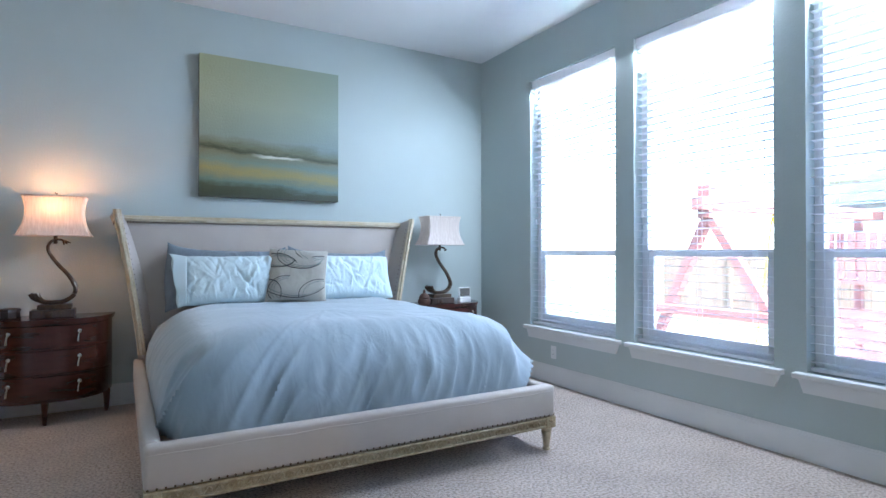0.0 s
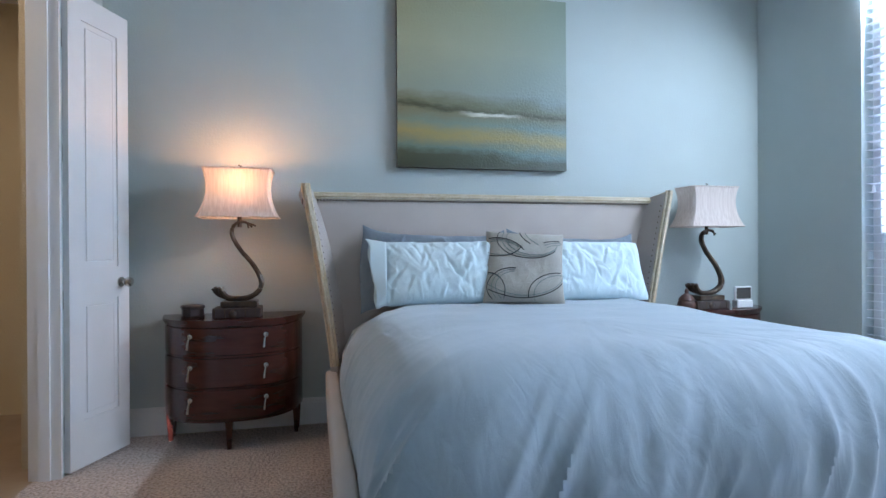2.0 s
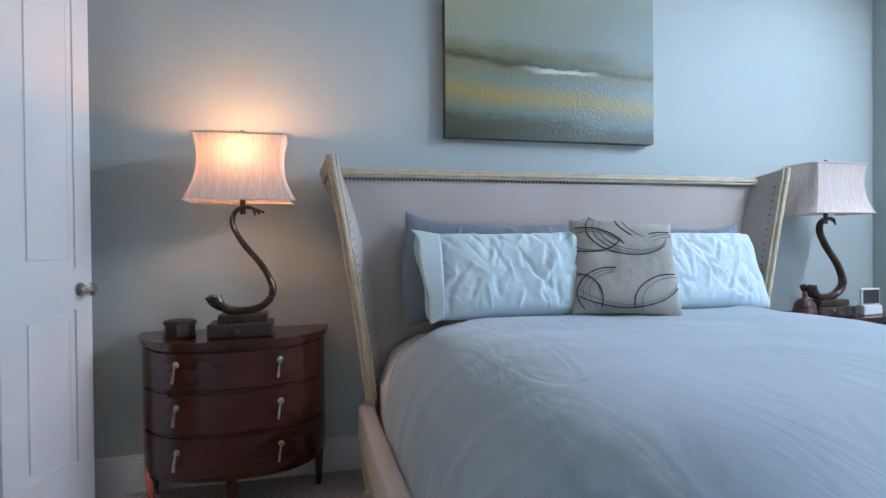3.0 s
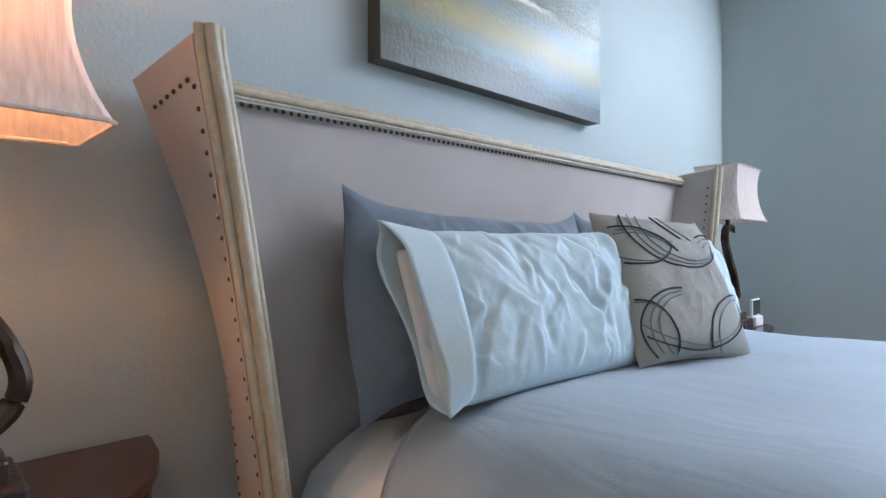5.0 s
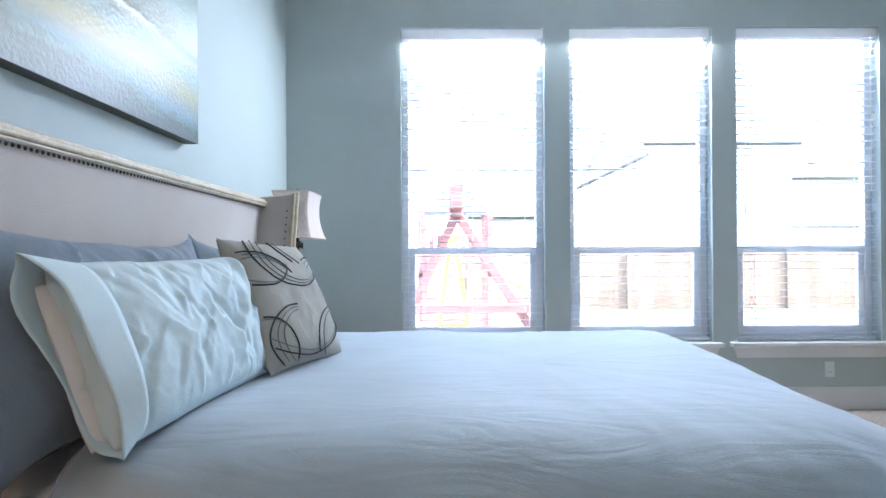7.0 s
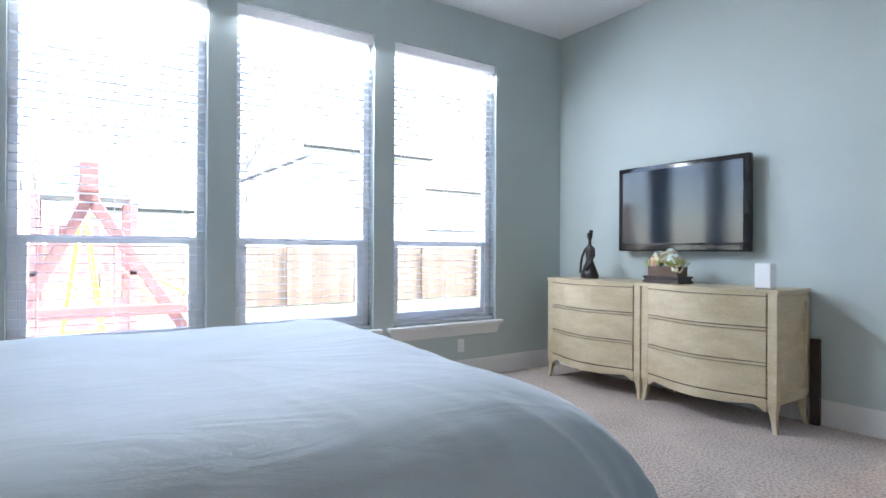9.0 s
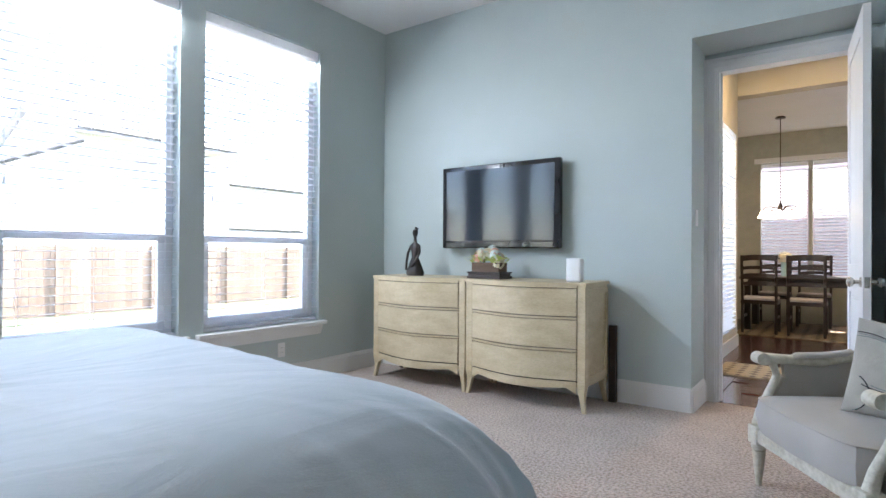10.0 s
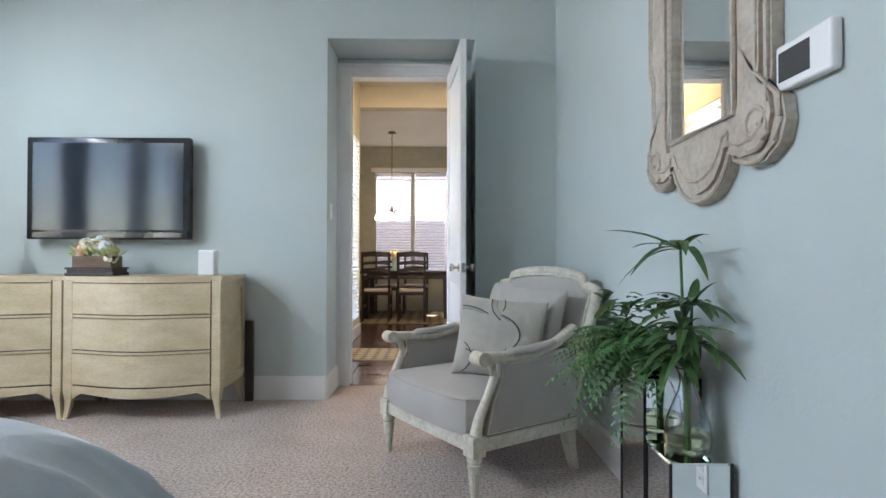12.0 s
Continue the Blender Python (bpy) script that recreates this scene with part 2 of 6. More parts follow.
# west wall with the bathroom opening
BY0, BY1, BZ = 3.75, 4.6, 2.44
b = bmesh.new()
box(b, XW - 0.12, -0.42, -0.1, XW, BY0, H)
box(b, XW - 0.245, BY1 + 0.02, -0.1, XW - 0.125, YN, H)
box(b, XW - 0.245, BY0, BZ + 0.02, XW - 0.125, BY1 + 0.02, H)
thing("wall_west", b, WALL, "pale blue-grey painted wall with a mirror", "wall", **S)


def baseboard(x0, y0, x1, y1, nx, ny, h=0.165):
    """A board along a wall with a thin moulded cap."""
    b = bmesh.new()
    for z0, z1, t in ((0.0, h - 0.025, 0.016), (h - 0.025, h - 0.01, 0.012), (h - 0.01, h, 0.007)):
        xs, yy = sorted((x0, x1)), sorted((y0, y1))
        if nx:
            box(b, min(x0, x0 + nx * t), yy[0], z0, max(x0, x0 + nx * t), yy[1], z1)
        else:
            box(b, xs[0], min(y0, y0 + ny * t), z0, xs[1], max(y0, y0 + ny * t), z1)
    thing("baseboard", b, TRIM, "white painted baseboard along the wall", "baseboard", **S)


baseboard(XW - 0.125, YN, XE, YN, 0, -1)
baseboard(XE, 0, XE, YN, -1, 0)
baseboard(AX1, 0, XE, 0, 0, 1)
baseboard(AX1, AY, AX1, 0, -1, 0)
baseboard(XW, 0.06, AX0, 0.06, 0, 1)
baseboard(XW, 0.06, XW, BY0 - 0.1, 1, 0)


# ---- windows and blinds ----
def window(i, y0, y1):
    w = empty("window_%d" % i, "white vinyl single-hung window, daylight behind", "window", pose(XE, y0, WZ0), **S)
    W, HH, mid = y1 - y0, WZ1 - WZ0, 1.185 - WZ0
    f = bmesh.new()
    for q in ((0.09, 0, 0, 0.15, 0.05, HH), (0.09, W - 0.05, 0, 0.15, W, HH), (0.09, 0.05, 0, 0.15, W - 0.05, 0.045), (0.09, 0.05, HH - 0.05, 0.15, W - 0.05, HH)):
        box(f, *q, bevel=0.004)
    part("window_frame", f, VINYL, w)
    f = bmesh.new()
    for q in ((0.1, 0.05, 0.045, 0.13, 0.095, mid + 0.02), (0.1, W - 0.095, 0.045, 0.13, W - 0.05, mid + 0.02), (0.1, 0.095, 0.045, 0.13, W - 0.095, 0.1), (0.1, 0.095, mid - 0.03, 0.13, W - 0.095, mid + 0.02)):
        box(f, *q, bevel=0.003)
    part("lower_sash", f, VINYL, w)
    for n, z0, z1 in (("pane", 0.1, mid - 0.03), ("pane", mid + 0.02, HH - 0.05)):
        g = part(n, bx(0.113, 0.06, z0, 0.117, W - 0.06, z1), GLASS, w)
        g.visible_shadow = False
    s = bmesh.new()
    box(s, -0.05, -0.06, -0.035, 0.09, W + 0.06, -0.002, bevel=0.006)
    part("window_sill", s, TRIM, w)
    s = bmesh.new()
    prism(s, [(-0.04, -0.037), (W + 0.04, -0.037), (W + 0.01, -0.115), (-0.01, -0.115)], -0.018, -0.001, "x")
    part("apron", s, TRIM, w)
    # blind
    v = empty("window_blind", "white two-inch slatted blind, slats open", "blind", pose(XE + 0.045, y0, WZ0), group="blinds in the bedroom windows")
    part("headrail", bx(-0.03, 0.005, HH - 0.075, 0.03, W - 0.005, HH - 0.003, bevel=0.004), SLAT, v)
    part("bottom_rail", bx(-0.024, 0.012, 0.008, 0.024, W - 0.012, 0.03, bevel=0.004), SLAT, v)
    n = 42
    sb = surf(bmesh.new(), [[(x, y, 0.0025 - 4 * x * x + dz) for x in (-0.022, -0.008, 0.008, 0.022)] + [(x, y, -0.4 * 0 - 4 * x * x + dz) for x in (0.022, 0.008, -0.008, -0.022)] for y in (0.01, W - 0.01) for dz in (0,)], True, True)
    first = None
    for j in range(n):
        at = pose(0, 0, 0.06 + (HH - 0.16) * j / (n - 1), 0, 4 + random.uniform(-0.5, 0.5), 0)
        if first is None:
            first = part("slat", sb, SLAT, v, at=at)
        else:
            repeat(first, at)
    for y in (0.14, W / 2, W - 0.14):
        for x in (-0.026, 0.026):
            part("ladder_cord", tube(bmesh.new(), [(x, y, 0.01), (x, y, HH - 0.05)], 0.0012, 5), SLAT, v)
    part("lift_cord", tube(bmesh.new(), [(-0.034, W - 0.07, HH - 0.05), (-0.034, W - 0.07, 1.0)], 0.0015, 5), SLAT, v)
    lathe_b = lathe(bmesh.new(), [(0.003, 0.05), (0.008, 0.03), (0.009, 0.0)], 8, (-0.034, W - 0.07, 0.95))
    part("tassel", lathe_b, SLAT, v)
    part("tilt_wand", tube(bmesh.new(), [(-0.036, 0.06, HH - 0.06), (-0.036, 0.06, 1.1)], 0.003, 6), SLAT, v)


for i, (y0, y1) in enumerate(WINS):
    window(i + 1, y0, y1)

# ---- the recess door ----
def casing(name, x0, x1, z1, y, ny, w=0.09):
    """Moulded casing round an opening in a wall that faces along y."""
    b = bmesh.new()
    for k, (a, c, t) in enumerate(((0.0, w, 0.012), (0.012, w * 0.55, 0.02), (w * 0.75, w, 0.026))):
        ya, yb = sorted((y, y + ny * t))
        box(b, x0 - c, ya, 0, x0 - a, yb, z1 + c)
        box(b, x1 + a, ya, 0, x1 + c, yb, z1 + c)
        box(b, x0 - a, ya, z1 + a, x1 + a, yb, z1 + c)
    thing(name, b, TRIM, "white moulded door casing", "trim", **S)


casing("trim", DX0, DX1, DZ, AY, 1, 0.085)
b = bmesh.new()
box(b, DX0 - 0.001, AY - 0.12, 0, DX0 + 0.014, AY, DZ - 0.012)
box(b, DX1 - 0.014, AY - 0.12, 0, DX1 + 0.001, AY, DZ - 0.012)
box(b, DX0, AY - 0.12, DZ - 0.012, DX1, AY, DZ + 0.001)
box(b, DX1 - 0.026, AY - 0.08, 0, DX1 - 0.014, AY - 0.045, DZ - 0.012)
thing("door_jamb", b, TRIM, "white painted door jamb", "trim", **S)


def panel_door(name, w, h, m, label, panels, knob_x=None, knob_z=0.94):
    """A panelled leaf hinged at its origin, running along +x, with sunk panels on both faces."""
    d = empty(name, label, "door", m, **S)
    t = 0.036
    b = bmesh.new()
    box(b, 0.0, -t / 2 + 0.008, 0.012, w, t / 2 - 0.008, h)
    st = min(0.11, w * 0.2)
    for sy in (-1, 1):
        ya, yb = sorted((sy * (t / 2 - 0.008), sy * t / 2))
        box(b, 0, ya, 0.012, st, yb, h)
        box(b, w - st, ya, 0.012, w, yb, h)
        edges = [0.012] + [v for p in panels for v in p] + [h]
        for z0, z1 in zip(edges[::2], edges[1::2]):
            box(b, st, ya, z0, w - st, yb, z1)
        for z0, z1 in panels:
            y0, y1 = sorted((sy * (t / 2 - 0.008), sy * (t / 2 - 0.003)))
            box(b, st + 0.03, y0, z0 + 0.03, w - st - 0.03, y1, z1 - 0.03, bevel=0.004, seg=1)
    part("leaf", b, TRIM, d)
    kx = w - 0.065
    for sy in (-1, 1):
        k = lathe(bmesh.new(), [(0.028, 0), (0.028, 0.006), (0.012, 0.009), (0.011, 0.03), (0.022, 0.037), (0.028, 0.05), (0.024, 0.062), (0.01, 0.067)], 18)
        part("door_knob", k, STEEL, d, "brushed nickel knob", True, pose(kx, sy * t / 2, knob_z, -90 * sy, 0, 0))
    part("latch_plate", bx(w, -0.012, knob_z - 0.03, w + 0.002, 0.012, knob_z + 0.03), STEEL, d)
    for z in (0.25, h * 0.36, h * 0.66, h - 0.25):
        hb = bmesh.new()
        tube(hb, [(-0.004, t / 2 + 0.004, z - 0.045), (-0.004, t / 2 + 0.004, z + 0.045)], 0.007, 8)
        box(hb, -0.02, t / 2 - 0.004, z - 0.045, 0.03, t / 2 + 0.001, z + 0.045)
        part("hinge", hb, STEEL, d)
    return d


a = math.degrees(math.atan2(0.37 - AY, 0.6 - (DX0 + 0.02)))
panel_door("door_1", 0.79, 2.42, pose(DX0 + 0.0, AY + 0.02, 0, 0, 0, a), "white two-panel interior door standing open", [(0.25, 0.86), (1.03, 2.29)])
# bathroom door, folded back towards the corner
a = math.degrees(math.atan2(5.035 - 4.64, 0.0 + 0.155))
panel_door("door_2", 0.42, 2.42, pose(-0.2, 4.64, 0, 0, 0, a), "narrow white two-panel door folded open", [(0.25, 0.86), (1.03, 2.29)])
JX0, JX1 = XW - 0.245, XW - 0.12
b = bmesh.new()
box(b, JX0 - 0.004, BY1, 0, JX1, BY1 + 0.02, BZ + 0.02)
box(b, JX0 + 0.03, BY1 - 0.012, 0, JX1 - 0.045, BY1, BZ)
box(b, JX0 - 0.004, BY0, BZ, JX1, BY1, BZ + 0.02)
box(b, JX0 - 0.02, BY1 + 0.006, 0, JX0 - 0.004, BY1 + 0.09, BZ + 0.09)
thing("door_jamb", b, TRIM, "white bathroom door jamb", "trim", **S)

# ---- bathroom beyond ----
thing("floor_bathroom", bx(-2.4, 2.6, -0.12, XW - 0.245, 6.0, -0.004), mat("tan_tile", (0.3, 0.22, 0.15), 0.4, (0.25, 0.18, 0.12), 5, 0.1, 40), "tan tiled bathroom floor", "floor", **S)
thing("wall_bathroom_north", bx(-2.4, 5.9, -0.1, -0.25, 6.0, 2.8), BEIGE, "beige painted bathroom wall", "wall", **S)
thing("wall_bathroom_west", bx(-2.5, 2.6, -0.1, -2.4, 6.0, 2.8), BEIGE, "beige painted bathroom wall", "wall", **S)
thing("wall_bathroom_south", bx(-2.4, 2.5, -0.1, -0.25, 2.6, 2.8), BEIGE, "beige painted bathroom wall", "wall", **S)
thing("wall_bathroom_east", bx(-0.47, 4.8, -0.1, -0.367, 5.9, 2.8), BEIGE, "beige painted bathroom wall", "wall", **S)
thing("ceiling_bathroom", bx(-2.5, 2.5, 2.8, -0.367, 6.0, 2.9), CEIL, "white bathroom ceiling", "ceiling", **S)
# Added fill lamp without a fixture, to brighten the room beyond
bl = new("bathroom_fill", bpy.data.lights.new("bathroom_fill", "AREA"))
bl.data.energy, bl.data.size, bl.data.color = 1.0, 0.4, (1, 0.75, 0.5)
bl.matrix_world = pose(-1.3, 4.2, 2.78)
tw = empty("hand_towel", "dark brown hand towel on a metal ring", "towel", pose(-0.78, 5.9, 1.2))
part("towel_ring", tube(bmesh.new(), [(0.07 * math.cos(q / 24 * 2 * math.pi), -0.05, 0.33 + 0.07 * math.sin(q / 24 * 2 * math.pi)) for q in range(25)], 0.005), STEEL, tw)
part("ring_mount", lathe(bmesh.new(), [(0.02, 0), (0.015, 0.05)], 12), STEEL, tw, at=pose(0, 0, 0.4, 90, 0, 0))
b = surf(bmesh.new(), [[(x * (0.6 + 0.4 * (1 - s)), -0.05 - y + 0.01 * math.sin(9 * x / 0.11), 0.28 - 0.46 * (1 - s)) for x, y in ((-0.11, 0), (-0.06, 0.025), (0, 0.03), (0.06, 0.025), (0.11, 0), (0.06, -0.02), (-0.06, -0.02))] for s in (1, 0.85, 0.6, 0.3, 0)], True, True)
part("towel", b, mat("dark_towel", (0.035, 0.025, 0.025), 0.95, (0.05, 0.035, 0.03), 20, 0.5, 200), tw, smooth=True)

# ---- bed ----
def fbm(x, y, z=0.0, o=4):
    return noise.fractal(Vector((x, y, z)), 1.0, 2.0, o)


bed = empty("bed", "upholstered wingback king bed with nailhead trim and carved gilt rail", "bed", pose(0, 0, 0))
BX0, BX1, BYF = 1.06, 3.24, 2.74
b = bmesh.new()
box(b, BX0, BYF, 0.2, BX1, BYF + 0.075, 0.39, bevel=0.022, seg=3)
part("footboard", b, LINEN, bed, smooth=True)
for x0 in (BX0, BX1 - 0.07):
    part("side_rail", bx(x0, BYF + 0.076, 0.2, x0 + 0.07, 4.98, 0.385, bevel=0.022, seg=3), LINEN, bed, smooth=True)
# seam along the top edge of the footboard
part("piping", tube(bmesh.new(), [(BX0 + 0.01 + (BX1 - BX0 - 0.02) * i / 40, BYF - 0.001, 0.352 + 0.002 * math.sin(i)) for i in range(41)], 0.0028, 6), LINEN, bed)
b = bmesh.new()
box(b, BX0 + 0.07, BYF + 0.004, 0.142, BX1 - 0.07, BYF + 0.06, 0.2)
box(b, BX0 + 0.07, BYF - 0.004, 0.186, BX1 - 0.07, BYF + 0.004, 0.2, bevel=0.003, seg=1)
box(b, BX0 + 0.07, BYF - 0.004, 0.142, BX1 - 0.07, BYF + 0.004, 0.155, bevel=0.003, seg=1)
band = part("carved_rail", b, PATINA, bed, "gilt carved guilloche rail")
b = bmesh.new()
n = 46
pitch = (BX1 - BX0 - 0.16) / n
for i in range(n):
    cx = BX0 + 0.08 + pitch * (i + 0.5)
    tube(b, [(cx + pitch * 0.75 * (q / 8 - 0.5) * 1.3, BYF + 0.001, 0.1705 + 0.013 * math.sin((q / 8 - 0.5) * 5.5)) for q in range(9)], 0.0042, 6)
    lathe(b, [(0.0075, -0.003), (0.006, 0.003), (0.002, 0.005)], 8, (cx + pitch / 2, 0.1705, -BYF))
# turn the rosettes out of the lathe's axis
for v in b.verts:
    if v.co.z < -1:
        v.co = Vector((v.co.x, -v.co.z - 0.002, v.co.y))
part("guilloche", b, PATINA, bed, smooth=True)
for x0 in (BX0, BX1 - 0.07):
    b = bx(x0, BYF - 0.006, 0.138, x0 + 0.07, BYF + 0.066, 0.205, bevel=0.005)
    cx = x0 + 0.035
    for q in range(8):
        an = q * math.pi / 4
        tube(b, [(cx + r * math.cos(an), BYF - 0.008, 0.1715 + r * math.sin(an)) for r in (0.004, 0.014, 0.026)], lambda s: 0.003 + 0.003 * math.sin(s * 3.1), 6)
    part("corner_block", b, PATINA, bed, "carved rosette block")
    part("side_band", bx(x0 + 0.006, BYF + 0.067, 0.145, x0 + 0.064, 4.9, 0.2), PATINA, bed)
legp = [(0.022, 0.0), (0.024, 0.012), (0.018, 0.02), (0.02, 0.03), (0.03, 0.105), (0.032, 0.112), (0.026, 0.118), (0.034, 0.124), (0.034, 0.14)]
for x in (BX0 + 0.04, BX1 - 0.04):
    for y in (BYF + 0.035, 4.9):
        part("leg", lathe(bmesh.new(), legp, 14, (x, y, 0)), GOLDWOOD, bed, smooth=True)
nail = mesh_of("nail", lathe(bmesh.new(), [(0.0052, 0), (0.0046, 0.002), (0.0026, 0.0038), (0.0005, 0.0045)], 8), NAIL, True)


def nails(parent, pts, normal):
    """A row of alike nailheads along points, facing along the normal."""
    q = Vector(normal).to_track_quat("Z", "Y").to_matrix().to_4x4()
    for p in pts:
        o = new("nail", nail)
        o.parent, o.matrix_local = parent, Matrix.Translation(p) @ q


nails(bed, [(BX0 + 0.015 + (BX1 - BX0 - 0.03) * i / 63, BYF - 0.001, 0.214) for i in range(64)], (0, -1, 0))


def wing_x(z, f):
    """The left wing's outer face across the bed at height z; f: 0 at the back, 1 at the front edge."""
    s = max(0.0, min(1.0, (z - 0.4) / 1.08))
    front, back = 1.102 - 0.165 * s ** 1.2, 1.135 - 0.22 * s ** 2.2
    return back + (front - back) * f


def wing_y(z, f):
    s = max(0.0, min(1.0, (z - 0.4) / 1.07))
    return YB + (YF + 0.03 * (1 - s) - YB) * f


HBT = 1.456
YF, YB = 4.875, 5.14
# back panel
b = bmesh.new()
rows = []
for i in range(22):
    z = 0.2 + (HBT - 0.03 - 0.2) * i / 21
    xl = wing_x(z, 0) + 0.04
    r = []
    for j in range(17):
        x = xl + (2 * 2.15 - 2 * xl) * j / 16
        r.append((x, 5.03 + 0.02 * (abs(j - 8) / 8) ** 4, z))
    rows.append(r + [(x, 5.13, z) for x, y, z in r[::-1]])
surf(b, rows, True, True)
part("headboard_panel", b, LINEN, bed, smooth=True)
b = bmesh.new()
for yo, zo, rr in ((5.02, HBT - 0.014, 0.009), (5.035, HBT - 0.002, 0.011), (5.07, HBT + 0.002, 0.013), (5.018, HBT - 0.028, 0.004)):
    xl = wing_x(HBT, 0) + 0.05
    tube(b, [(xl, yo, zo), (4.3 - xl, yo, zo)], rr, 10)
part("top_moulding", b, GOLDWOOD, bed, smooth=True)
nails(bed, [(1.02 + 2.26 * i / 119, 5.024, HBT - 0.04) for i in range(120)], (0, -1, 0))
for mir in (0, 1):
    fx = (lambda x: x) if not mir else (lambda x: 4.3 - x)
    b = bmesh.new()
    rows = []
    for i in range(28):
        z = 0.2 + (1.485 - 0.2) * i / 27
        r = []
        for f in (0, 0.25, 0.5, 0.75, 1):
            r.append((fx(wing_x(z, f) - 0.012), wing_y(z, f) + 0.012 * f, z - 0.03 * (1 - f)))
        for f in (1, 0.75, 0.5, 0.25, 0):
            r.append((fx(wing_x(z, f) + 0.03 + 0.07 * (1 - f)), wing_y(z, f) + 0.012 * f, z - 0.03 * (1 - f)))
        rows.append(r)
    surf(b, rows, True, True)
    part("wing", b, LINEN, bed, smooth=True)
    b = bmesh.new()
    for dx, dy, rr in ((-0.004, 0.0, 0.01), (0.014, -0.01, 0.013), (0.032, 0.0, 0.009)):
        tube(b, [(fx(wing_x(z, 1) + dx), wing_y(z, 1) + dy, z) for z in [0.42 + (1.5 - 0.42) * i / 24 for i in range(25)]], rr, 10)
    part("wing_moulding", b, GOLDWOOD, bed, smooth=True)
    part("wing_top", tube(bmesh.new(), [(fx(wing_x(1.46, f) + 0.012), YB + (YF - YB) * f, 1.485 - 0.03 * (1 - f)) for f in (0, 0.5, 1)], 0.016, 10), GOLDWOOD, bed, smooth=True)
    for f in (0.08, 0.88):
        for side in (-1, 1):
            off = -0.0135 if side < 0 else 0.031 + 0.07 * (1 - f)
            pts = [(fx(wing_x(z, f) + off), wing_y(z, f), z) for z in [0.3 + 1.1 * i / 29 for i in range(30)]]
            if side > 0 and f < 0.5:
                continue
            nails(bed, pts, (side * (-1 if mir else 1), -0.25 if side < 0 else 0.1, 0))
    nails(bed, [(fx(wing_x(1.42, f) - 0.0135), YB + (YF - YB) * f, 1.42 - 0.03 * (1 - f)) for f in (0.2, 0.32, 0.44, 0.56, 0.68, 0.8)], (1 if mir else -1, -0.25, 0))

# mattress and bedding
b = bx(BX0 + 0.16, BYF + 0.2, 0.26, BX1 - 0.16, 4.4, 0.5, bevel=0.06, seg=4)
mt = empty("mattress", "thick mattress in a rumpled white fitted sheet", "mattress")
part("mattress_core", b, WHITE, mt, smooth=True)
rows = []
for i in range(31):
    s_ = i / 30
    x = BX0 + 0.1 + (BX1 - BX0 - 0.2) * s_
    e_ = min(1, min(s_, 1 - s_) * 6)
    zt = 0.48 + 0.21 * math.sqrt(max(0, 1 - (1 - e_) ** 2.4))
    rows.append([(x, y, (zt - 0.2 * max(0, 1 - (y - 4.28) / 0.26) if k else 0.3) + 0.012 * fbm(x * 7, y * 9, 2.0, 3)) for k, y in enumerate([4.28 + 0.73 * q / 12 for q in range(13)])])
sh_ = surf(bmesh.new(), rows)
surf(sh_, [[(BX0 + 0.098 + 0.008 * fbm(y * 8, z * 3, 1.0, 2), y, z) for z in (0.28, 0.35, 0.42, 0.5)] for y in [4.28 + 0.73 * q / 12 for q in range(13)]])
surf(sh_, [[(BX1 - 0.098, y, z) for z in (0.28, 0.35, 0.42, 0.5)] for y in [4.28 + 0.73 * q / 12 for q in range(13)]])
part("fitted_sheet", sh_, WHITE, mt, smooth=True)


